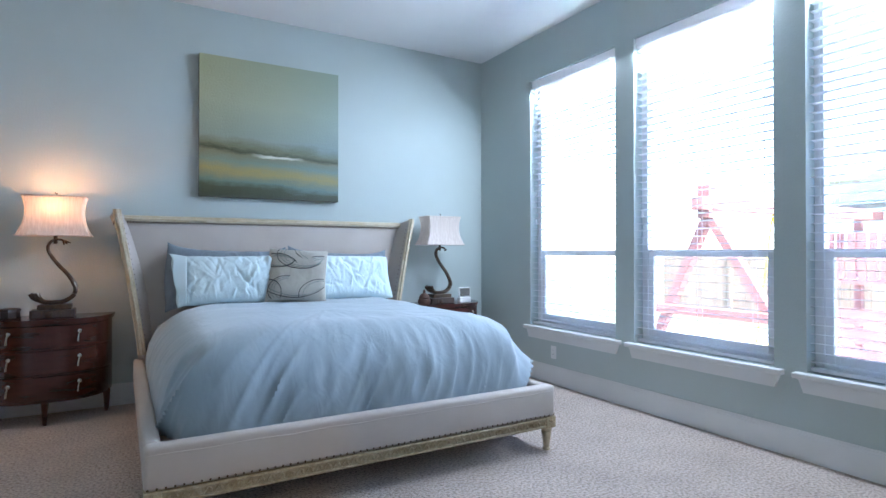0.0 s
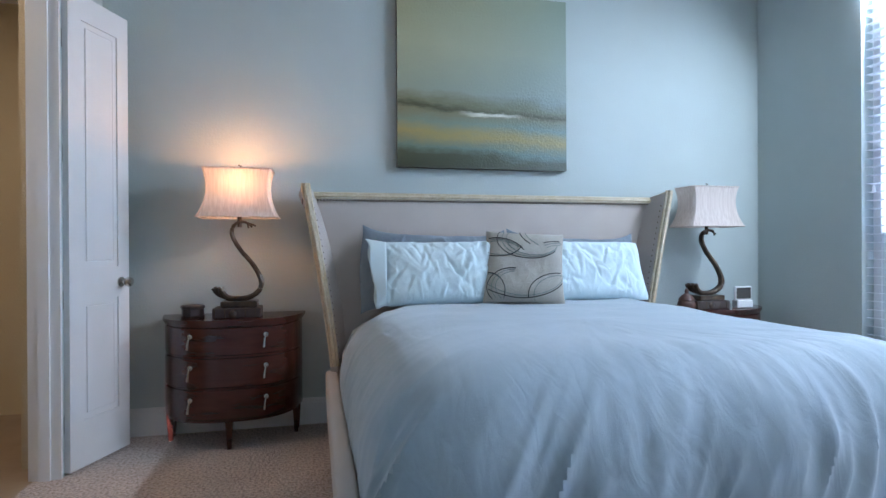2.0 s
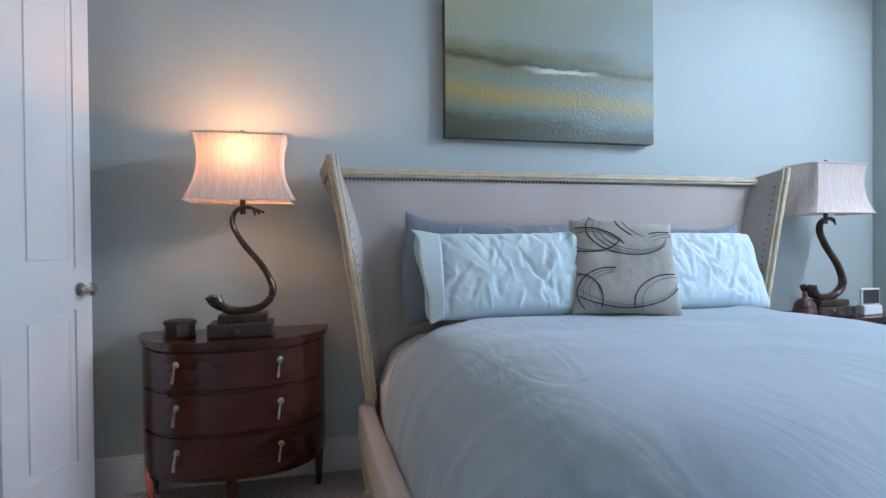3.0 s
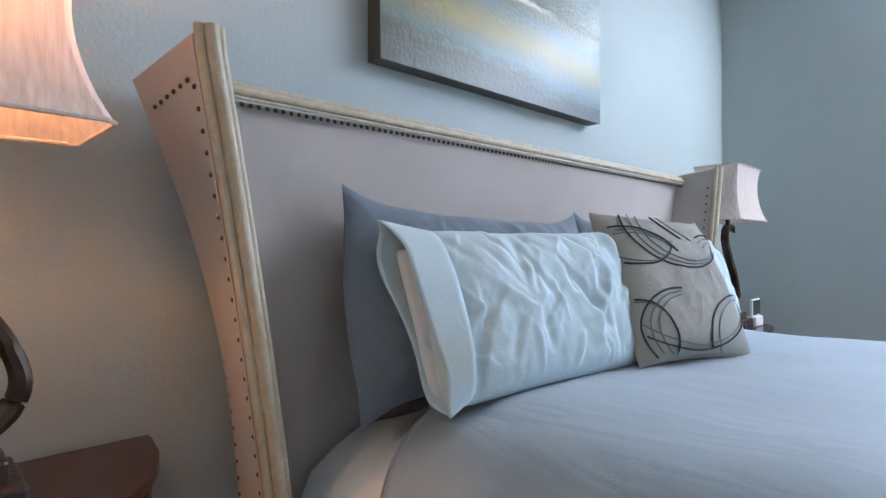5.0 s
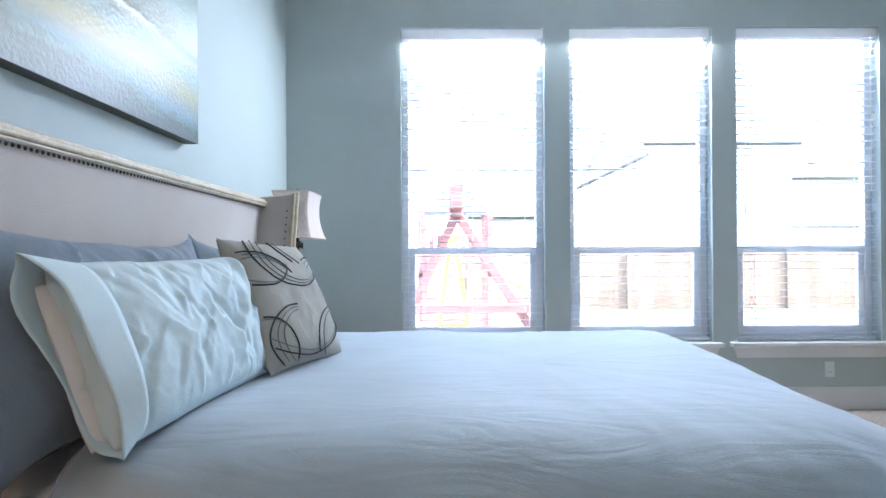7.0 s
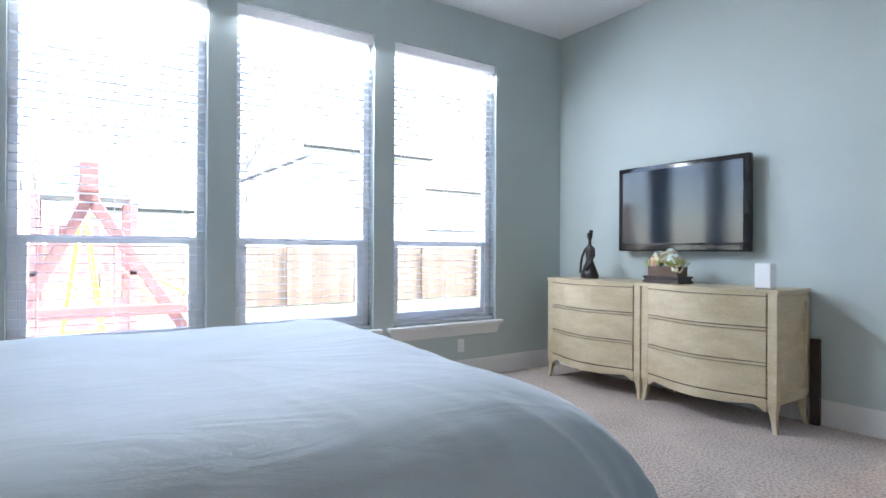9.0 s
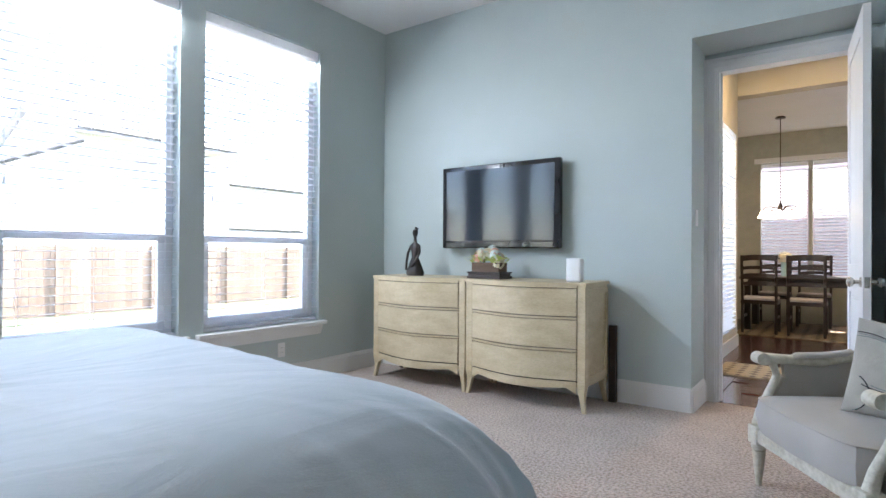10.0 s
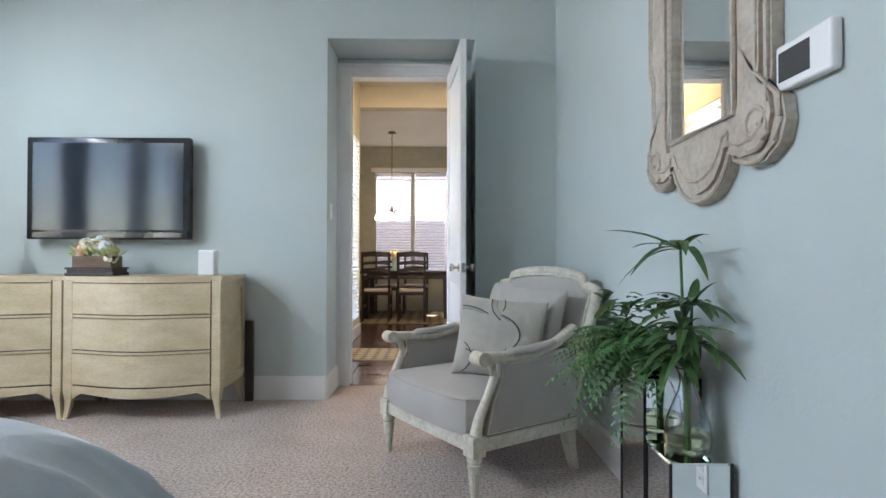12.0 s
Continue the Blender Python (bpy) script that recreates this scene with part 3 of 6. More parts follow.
def duvet():
    x0, x1, y0, y1, rc = BX0 + 0.075, BX1 - 0.075, BYF + 0.085, 4.62, 0.3
    cx, hw, rd = (x0 + x1) / 2, (x1 - x0) / 2, 0.16
    per = []
    for i in range(80):
        per.append((x0, y1 + (y0 + rc - y1) * i / 80))
    for i in range(29):
        a = math.pi + (math.pi / 2) * i / 28
        per.append((x0 + rc + rc * math.cos(a), y0 + rc + rc * math.sin(a)))
    for i in range(1, 150):
        per.append((x0 + rc + (x1 - x0 - rc - rd) * i / 150, y0))
    for i in range(29):
        a = 1.5 * math.pi + (math.pi / 2) * i / 28
        per.append((x1 - rd + rd * math.cos(a), y0 + rd + rd * math.sin(a)))
    for i in range(1, 5):
        per.append((x1, y0 + rd + (rc - rd) * i / 4))
    for i in range(1, 81):
        per.append((x1, y0 + rc + (y1 - y0 - rc) * i / 80))
    run = [0.0]
    for (xa, ya), (xb, yb) in zip(per, per[1:]):
        run.append(run[-1] + math.hypot(xb - xa, yb - ya))
    fr = [0, 0.0006, 0.0015, 0.003, 0.005, 0.008, 0.012, 0.017, 0.024, 0.034, 0.046, 0.06, 0.078, 0.1, 0.125, 0.15, 0.18, 0.21, 0.25, 0.3, 0.36, 0.44, 0.52, 0.6, 0.68, 0.76, 0.84, 0.92, 1.0]
    rows = []
    for f in fr:
        r = []
        for j, (x, y) in enumerate(per):
            my = max(y, y0 + hw * 0.95)
            px, py = x + (cx - x) * f, y + (my - y) * f
            if y >= y0 + hw * 0.95:
                px, py = x + (cx - x) * f, y
            zt = 0.8
            if py > 3.8:
                py = 3.8 + (py - 3.8) * (4.6 + 0.27 * (1 - math.exp(-f / 0.12)) - 3.8) / (y1 - 3.8)
            p = 2.45
            u = max(0.0, min(1.0, (x - x0) / (x1 - x0)))
            g = min(1.0, f * hw / (0.5 - 0.17 * u * u * (3 - 2 * u)))
            z = 0.34 + (zt - 0.34) * (1 - (1 - g) ** p) ** (1 / p) if f > 0 else 0.33
            drop = max(0.0, min(1.0, (zt - z) / 0.3))
            s = run[j] * 1.5
            bend = 4.5 * fbm(s * 0.9, z * 0.6, 4.0, 2)
            corner = max(0.0, 1 - math.hypot(x - x0, y - y0) / 0.75) + 0.8 * max(0.0, 1 - math.hypot(x - x1, y - y0) / 0.6)
            fold = (1 - abs(math.sin(s * 10.5 + bend - 9.0 * (z - 0.5)))) ** 2.2 - 0.3
            fine = (1 - abs(math.sin(s * 19 + 1.6 * bend - 14.0 * (z - 0.5)))) ** 3 - 0.25
            w = 0.4 * fbm(s * 2.6, z * 0.9, 3.0, 3) + (0.35 + 1.1 * corner) * fold * max(0, 0.45 + fbm(s * 1.7, 0.4, 7.0, 2)) + 0.28 * fine * max(0, 0.5 + fbm(s * 2.4, z, 11.0, 2))
            foot = 1.0 if y < y0 + 0.25 else 0.45
            out = 0.08 * foot * min(1, drop * 1.3) * (w + 0.1)
            dx, dy = x - cx, y - my if y < y0 + hw * 0.95 else 0.0
            L = math.hypot(dx, dy) or 1
            px, py = px + out * dx / L, max(py + out * dy / L, BYF + 0.07)
            px = min(max(px, BX0 + 0.05), BX1 - 0.04)
            top = 1 - drop
            z -= 0.045 * max(0.0, min(1.0, (py - 4.6) / 0.25)) ** 1.5
            z += top * (0.006 * fbm(px * 2.2 + 0.8 * py, py * 2.6, 1.0, 3) + 0.011 * (0.3 - abs(fbm(px * 5.5 - 1.4 * py, py * 2.0 + 1.2 * px, 5.0, 4))) * min(1, f * 8) + 0.008 * max(0, fbm(px * 6, py * 5, 8.0, 3)) * max(0, (py - 3.9) / 0.7))
            r.append((px, py, z))
        rows.append(r)
    b = surf(bmesh.new(), rows)
    bmesh.ops.remove_doubles(b, verts=b.verts, dist=0.0004)
    o = thing("duvet", b, DUVET, "slate blue cotton duvet cover draped over the bed, creased", "duvet", smooth=True)
    part("hem", tube(bmesh.new(), [r[0] for r in rows] + [r[-1] for r in rows[-2::-1]], 0.003, 6), DUVET, o, "stitched duvet hem", True)
    md = o.modifiers.new("thick", "SOLIDIFY")
    md.thickness, md.offset = 0.012, -1
    return o


duvet()


def pillow(name, w, h, t, at, material, label, seed=0, wr=0.02, flap=0.0, power=2.6, category="pillow", ear=0.0, creases=10, fine=False, bow=-0.06):
    """A stuffed case: w wide, h high, t thick, standing in its own xz plane, with pinched corners and creases."""
    n, k = (176, 92) if fine else (116, 64)
    rl = random.Random(seed)
    lines = []
    for q in range(creases):
        an = rl.uniform(0.9, 2.4) if q % 3 else rl.uniform(0, 3.1)
        lines.append((rl.uniform(-0.5, 0.5) * w, rl.uniform(-0.5, 0.5) * h, math.cos(an), math.sin(an), rl.uniform(0.05, 0.14), rl.choice((-1, 1)) * rl.uniform(0.008, 0.022), rl.uniform(0.006, 0.013)))
    for q in range(creases if fine else 0):
        an = rl.uniform(0.6, 2.5)
        lines.append((rl.uniform(-0.48, 0.48) * w, rl.uniform(-0.45, 0.45) * h, math.cos(an), math.sin(an), rl.uniform(0.04, 0.11), rl.choice((-1, 1)) * rl.uniform(0.005, 0.011), rl.uniform(0.0045, 0.008)))
    b = bmesh.new()
    for side in (1, -1):
        rows = []
        for j in range(k + 1):
            v = -1 + 2 * j / k
            r = []
            for i in range(n + 1):
                u = -1 + 2 * i / n
                e = max(0.0, (1 - abs(u) ** power)) ** 0.5 * max(0.0, (1 - abs(v) ** power)) ** 0.5
                pin = 1 - 0.07 * (1 - abs(u) ** 2) * (abs(v) ** 4)
                pinu = 1 + bow * (1 - abs(v) ** 2) * (abs(u) ** 4)
                x, z = u * w / 2 * pinu * (1 - 0.035 * v ** 6 * u * u) + ear * (abs(u) * abs(v)) ** 7 * u * 0.5, v * h / 2 * pin * (1 - 0.05 * u ** 6 * v * v) + ear * (abs(u) * abs(v)) ** 7 * v
                c = wr * (0.55 * fbm(x * 9 + z * 4 + seed, z * 2 - x, seed + side, 4) + 0.6 * fbm(x * 4 + seed, z * 3 - x * 2, seed + side, 3)) * (0.25 + 0.75 * e)
                cr = wr * 1.2 * abs(fbm(x * 7 - 3 * z + seed * 3, z * 6 + seed, 2.0, 3)) * e
                for lx, lz, dx, dz, ll, amp, ww in lines:
                    al, ac = (x - lx) * dx + (z - lz) * dz, (x - lx) * dz - (z - lz) * dx
                    if abs(al) < ll and abs(ac) < 3 * ww:
                        c += amp * (1 - (al / ll) ** 2) * (math.exp(-(ac / ww) ** 2) if ac > 0 else math.exp(-(ac / (ww * 2)) ** 2)) * e
                r.append((x + 0.3 * c, -side * (t / 2 * e + c * 0.7 - cr * 0.6) - flap * 0.03 * v * v, z + 0.4 * c))
            rows.append(r)
        surf(b, rows)
    bmesh.ops.remove_doubles(b, verts=b.verts, dist=0.0015)
    return thing(name, b, material, label, category, smooth=True, at=at)


# back row, leaning on the headboard
pillow("pillow", 0.88, 0.47, 0.2, pose(1.725, 4.9, 0.98, -11, 2, -3), GREYP, "slate blue king pillow leaning on the headboard", 1, 0.022, ear=0.05, creases=14, bow=0.05)
pillow("pillow", 0.9, 0.45, 0.2, pose(2.66, 4.91, 0.97, -12, 2, 2), GREYP, "slate blue king pillow leaning on the headboard", 5, 0.022, ear=0.05, creases=14, bow=0.05)
aqua = pillow("pillow", 0.82, 0.41, 0.2, pose(1.755, 4.735, 0.97, -22, 0, -6), SHEET, "crumpled pale aqua pillow with its case hanging open", 11, 0.014, creases=44, fine=True)
# the case's open end, loose beyond the stuffing
rows = []
for q in range(9):
    u = q / 8
    x = -0.35 - 0.085 * u
    rows.append([(x - (0.03 * math.sin(an) + 0.008 * math.sin(5 * an + 1)) * u, -0.012 + (0.072 - 0.022 * u + 0.009 * math.sin(3 * an + 0.6) * u) * -math.cos(an), (0.192 + 0.022 * u) * math.copysign(abs(math.sin(an)) ** 0.8, math.sin(an)) + 0.004 * math.sin(6 * an) * u) for an in [2 * math.pi * m / 40 for m in range(40)]])
cuff = part("case_opening", surf(bmesh.new(), rows, True), SHEET, aqua, "loose open hem of the pillowcase", True)
cuff.modifiers.new("thick", "SOLIDIFY").thickness = 0.002
pillow("pillow", 0.82, 0.41, 0.2, pose(2.68, 4.755, 0.97, -22, 1, 3), SHEET, "crumpled pale aqua cotton pillow", 17, 0.014, creases=44, fine=True)
pillow("pillow", 0.55, 0.36, 0.13, pose(1.615, 4.775, 0.95, -20, 0, -6), WHITE, "white pillow slipping out of its aqua case", 31, 0.03, creases=16)

SWIRL = mat("oatmeal_linen", (0.42, 0.4, 0.35), 0.9, (0.36, 0.34, 0.3), 8, 0.4, 300, sheen=0.1, spec=0.15)
SW1 = mat("charcoal_thread", (0.03, 0.03, 0.035), 0.8)
SW2 = mat("teal_thread", (0.16, 0.21, 0.2), 0.8)


def accent(at, label, seed, category="cushion"):
    """A square cushion embroidered with bundles of loose loops."""
    W, HH, T = 0.47, 0.47, 0.15
    c = pillow("cushion", W, HH, T, at, SWIRL, label, seed, 0.01, power=2.8, category=category, creases=0, ear=0.012)
    rnd = random.Random(seed)
    for i in range(9):
        cx, cz, r = -0.2 + 0.4 * (i % 3) / 2 + rnd.uniform(-0.07, 0.07), -0.18 + 0.18 * (i // 3) + rnd.uniform(-0.05, 0.05), rnd.uniform(0.09, 0.17)
        a0, da, el = rnd.uniform(0, 6.28), rnd.uniform(2.6, 4.6), rnd.uniform(1.0, 1.7)
        for strand in range(3 if i % 2 else 2):
            pts = []
            rs = r * (1 - 0.085 * strand)
            for q in range(34):
                an = a0 + 0.12 * strand + da * q / 33
                x, z = cx + rs * el * math.cos(an) + 0.012 * strand, cz + rs * math.sin(an)
                u, v = x / (W / 2), z / (HH / 2)
                if abs(u) > 0.93 or abs(v) > 0.93:
                    if len(pts) > 4:
                        break
                    pts = []
                    continue
                e = max(0.0, (1 - abs(u) ** 2.8)) ** 0.5 * max(0.0, (1 - abs(v) ** 2.8)) ** 0.5
                c2 = 0.01 * (0.55 * fbm(x * 9 + z * 4 + seed, z * 2 - x, seed + 1, 4) + 0.6 * fbm(x * 4 + seed, z * 3 - x * 2, seed + 1, 3)) * (0.25 + 0.75 * e)
                cr = 0.01 * 1.2 * abs(fbm(x * 7 - 3 * z + seed * 3, z * 6 + seed, 2.0, 3)) * e
                pts.append((x, -(T / 2 * e + c2 * 0.7 - cr * 0.6) - 0.0015, z))
            if len(pts) > 4:
                part("embroidery", tube(bmesh.new(), pts, 0.0027 if strand == 0 else 0.0018, 6), SW1 if strand == 0 else SW2, c, smooth=True)
    return c


accent(pose(2.198, 4.61, 1.0, -27, 3, -16.8), "oatmeal linen cushion embroidered with dark swirls", 3)

# ---- painting ----
pm = bpy.data.materials.new("abstract_seascape")
pm.use_nodes = True
pn, pk = pm.node_tree.nodes, pm.node_tree.links
pp = pn["Principled BSDF"]
pc = pn.new("ShaderNodeTexCoord")
sx = pn.new("ShaderNodeSeparateXYZ")
pk.new(pc.outputs["Generated"], sx.inputs[0])
nz = pn.new("ShaderNodeTexNoise")
nz.inputs["Scale"].default_value, nz.inputs["Detail"].default_value, nz.inputs["Roughness"].default_value = 3.0, 9, 0.72
mpp = pn.new("ShaderNodeMapping")
mpp.inputs["Scale"].default_value = (0.8, 1, 2.6)
pk.new(pc.outputs["Generated"], mpp.inputs[0])
pk.new(mpp.outputs[0], nz.inputs["Vector"])
ma = pn.new("ShaderNodeMath")
ma.operation = "MULTIPLY_ADD"
ma.inputs[1].default_value, ma.inputs[2].default_value = 0.16, -0.08
pk.new(nz.outputs[0], ma.inputs[0])
ad = pn.new("ShaderNodeMath")
tilt = pn.new("ShaderNodeMath")
tilt.operation = "MULTIPLY_ADD"
tilt.inputs[1].default_value = 0.045
pk.new(sx.outputs["X"], tilt.inputs[0])
pk.new(sx.outputs["Z"], tilt.inputs[2])
pk.new(tilt.outputs[0], ad.inputs[0])
pk.new(ma.outputs[0], ad.inputs[1])
ramp = pn.new("ShaderNodeValToRGB")
els = ramp.color_ramp.elements
stops = [(0.0, (0.05, 0.055, 0.035)), (0.09, (0.07, 0.08, 0.05)), (0.13, (0.14, 0.19, 0.17)), (0.2, (0.32, 0.26, 0.1)), (0.27, (0.19, 0.24, 0.2)), (0.33, (0.2, 0.19, 0.12)), (0.355, (0.07, 0.075, 0.04)), (0.385, (0.17, 0.17, 0.11)), (0.45, (0.27, 0.31, 0.27)), (0.7, (0.35, 0.37, 0.28)), (1.0, (0.32, 0.34, 0.24))]
els[0].position, els[0].color = 0, (*stops[0][1], 1)
els[1].position, els[1].color = 1, (*stops[-1][1], 1)
for p0, c0 in stops[1:-1]:
    e = els.new(p0)
    e.color = (*c0, 1)
pk.new(ad.outputs[0], ramp.inputs[0])
# a warmer left and a bluer right half
mxr = pn.new("ShaderNodeMix")
mxr.data_type, mxr.blend_type = "RGBA", "MULTIPLY"
mxr.inputs["Factor"].default_value = 1.0
rr = pn.new("ShaderNodeValToRGB")
rr.color_ramp.elements[0].color, rr.color_ramp.elements[1].color = (1.1, 1.02, 0.85, 1), (0.82, 0.95, 1.08, 1)
pk.new(sx.outputs["X"], rr.inputs[0])
pk.new(ramp.outputs[0], mxr.inputs["A"])
pk.new(rr.outputs[0], mxr.inputs["B"])
# the pale stroke on the horizon
def bell(sock, c, w):
    a1 = pn.new("ShaderNodeMath"); a1.operation = "SUBTRACT"; a1.inputs[1].default_value = c
    a2 = pn.new("ShaderNodeMath"); a2.operation = "ABSOLUTE"
    a3 = pn.new("ShaderNodeMapRange")
    a3.inputs["From Min"].default_value, a3.inputs["From Max"].default_value = w, w * 0.35
    pk.new(sock, a1.inputs[0]); pk.new(a1.outputs[0], a2.inputs[0]); pk.new(a2.outputs[0], a3.inputs["Value"])
    return a3.outputs[0]
mm = pn.new("ShaderNodeMath"); mm.operation = "MULTIPLY"
pk.new(bell(sx.outputs["X"], 0.54, 0.2), mm.inputs[0])
pk.new(bell(ad.outputs[0], 0.338, 0.02), mm.inputs[1])
mxw = pn.new("ShaderNodeMix"); mxw.data_type = "RGBA"
mxw.inputs["B"].default_value = (0.62, 0.62, 0.52, 1)
pk.new(mm.outputs[0], mxw.inputs["Factor"])
pk.new(mxr.outputs["Result"], mxw.inputs["A"])
pk.new(mxw.outputs["Result"], pp.inputs["Base Color"])
pp.inputs["Roughness"].default_value = 0.36
pp.inputs["Specular IOR Level"].default_value = 0.38
bn = pn.new("ShaderNodeTexNoise"); bn.inputs["Scale"].default_value, bn.inputs["Detail"].default_value = 75, 6
bu = pn.new("ShaderNodeBump"); bu.inputs["Strength"].default_value, bu.inputs["Distance"].default_value = 0.28, 0.01
pk.new(pc.outputs["Generated"], bn.inputs["Vector"]); pk.new(bn.outputs[0], bu.inputs["Height"]); pk.new(bu.outputs[0], pp.inputs["Normal"])
art = empty("painting", "square abstract seascape canvas in olive, teal and ochre", "painting", pose(1.53, 5.135, 1.65))
part("canvas", bx(0, 0, 0, 1.19, 0.004, 1.18), pm, art)
part("stretcher", bx(0.001, 0.004, 0.001, 1.189, 0.06, 1.179), mat("painted_edge", (0.08, 0.075, 0.06), 0.6, (0.05, 0.05, 0.04), 6), art, "dark painted canvas edge")


# ---- nightstands ----
def nightstand(x, label, grow=1.0):
    """A bow-fronted chest with three drawers; origin at the back centre on the floor."""
    o = empty("nightstand", label, "nightstand", pose(x, YN - 0.02, 0) @ Matrix.Diagonal((1, 1, grow, 1)), group="nightstands beside the bed")
    W, D = 0.78, 0.37

    def outline(gr=0.0, nn=54):
        pts = [(-W / 2 - gr, 0.0)]
        for i in range(nn + 1):
            a = -1 + 2 * i / nn
            pts.append((a * (W / 2 + gr), -(D + gr) * (1 - abs(a) ** 2.8) ** 0.5 if abs(a) < 1 else -0.03))
        pts.append((W / 2 + gr, 0.0))
        return pts

    part("carcass", prism(bmesh.new(), outline(), 0.15, 0.655, "z"), MAHOG, o)
    t = bmesh.new()
    prism(t, outline(0.012), 0.655, 0.668, "z")
    prism(t, outline(0.02), 0.668, 0.685, "z")
    part("top", t, MAHOG, o)
    for z0, z1 in ((0.165, 0.32), (0.332, 0.487), (0.499, 0.645)):
        ol = outline(0.006)[2:-2]
        d = bmesh.new()
        rows = []
        for z in (z0, z0 + 0.004, z1 - 0.004, z1):
            g = 0.0 if z in (z0, z1) else 0.006
            rows.append([(px, py - g, z) for px, py in ol])
        surf(d, rows)
        surf(d, [[(px, py + 0.004, z0) for px, py in ol], [(px, py, z0) for px, py in ol]])
        surf(d, [[(px, py + 0.004, z1) for px, py in ol], [(px, py, z1) for px, py in ol]])
        dr = part("drawer_front", d, MAHOG, o)
        for hx in (-0.2, 0.2):
            a = hx / (W / 2)
            hy = -D * (1 - abs(a) ** 3.2) ** 0.5 - 0.014
            zz = (z0 + z1) / 2
            hd = lathe(bmesh.new(), [(0.014, 0), (0.013, 0.004), (0.005, 0.006), (0.005, 0.018)], 12)
            bmesh.ops.rotate(hd, verts=hd.verts, cent=(0, 0, 0), matrix=Matrix.Rotation(radians(90), 3, "X"))
            bmesh.ops.translate(hd, verts=hd.verts, vec=(hx, hy, zz + 0.03))
            tube(hd, [(hx, hy - 0.018, zz + 0.03), (hx - 0.006, hy - 0.02, zz), (hx - 0.01, hy - 0.016, zz - 0.035)], lambda s: 0.0035 + 0.004 * s, 8)
            part("drop_pull", hd, STEEL, dr, "nickel drop pull", True)
    for lx, ly in ((-W / 2 + 0.035, -D * 0.36 + 0.02), (W / 2 - 0.035, -D * 0.36 + 0.02), (0, -D + 0.03), (-W / 2 + 0.03, -0.03), (W / 2 - 0.03, -0.03)):
        lg = surf(bmesh.new(), [[(lx + sx_ * s, ly + sy_ * s, z) for sx_, sy_ in ((-1, -1), (1, -1), (1, 1), (-1, 1))] for z, s in ((0, 0.011), (0.16, 0.021))], True, True)
        part("leg", lg, MAHOG, o)
    return o


nightstand(0.53, "dark mahogany bow-front nightstand with three drawers", 1.06)
nightstand(3.8, "dark mahogany bow-front nightstand beside the windows")


# ---- lamps ----
def fabric_shade(name, lit):
    m = bpy.data.materials.new(name)
    m.use_nodes = True
    n, k = m.node_tree.nodes, m.node_tree.links
    p = n["Principled BSDF"]
    c = n.new("ShaderNodeTexCoord")
    mp = n.new("ShaderNodeMapping")
    mp.inputs["Scale"].default_value = (120, 90, 1.2)
    t = n.new("ShaderNodeTexNoise")
    t.inputs["Scale"].default_value = 1.0
    k.new(c.outputs["Object"], mp.inputs[0]); k.new(mp.outputs[0], t.inputs["Vector"])
    r = n.new("ShaderNodeValToRGB")
    r.color_ramp.elements[0].color, r.color_ramp.elements[1].color = (0.5, 0.4, 0.35, 1), (0.82, 0.74, 0.68, 1)
    k.new(t.outputs[0], r.inputs[0]); k.new(r.outputs[0], p.inputs["Base Color"])
    p.inputs["Roughness"].default_value = 0.9
    tr = n.new("ShaderNodeBsdfTranslucent")
    k.new(r.outputs[0], tr.inputs[0])
    mix = n.new("ShaderNodeMixShader")
    mix.inputs[0].default_value = 0.19
    k.new(p.outputs[0], mix.inputs[1]); k.new(tr.outputs[0], mix.inputs[2])
    k.new(mix.outputs[0], n["Material Output"].inputs[0])
    b2 = n.new("ShaderNodeBump"); b2.inputs["Strength"].default_value = 0.4; b2.inputs["Distance"].default_value = 0.004
    k.new(t.outputs[0], b2.inputs["Height"]); k.new(b2.outputs[0], p.inputs["Normal"])
    return m


SHADE = fabric_shade("pleated_shade", True)


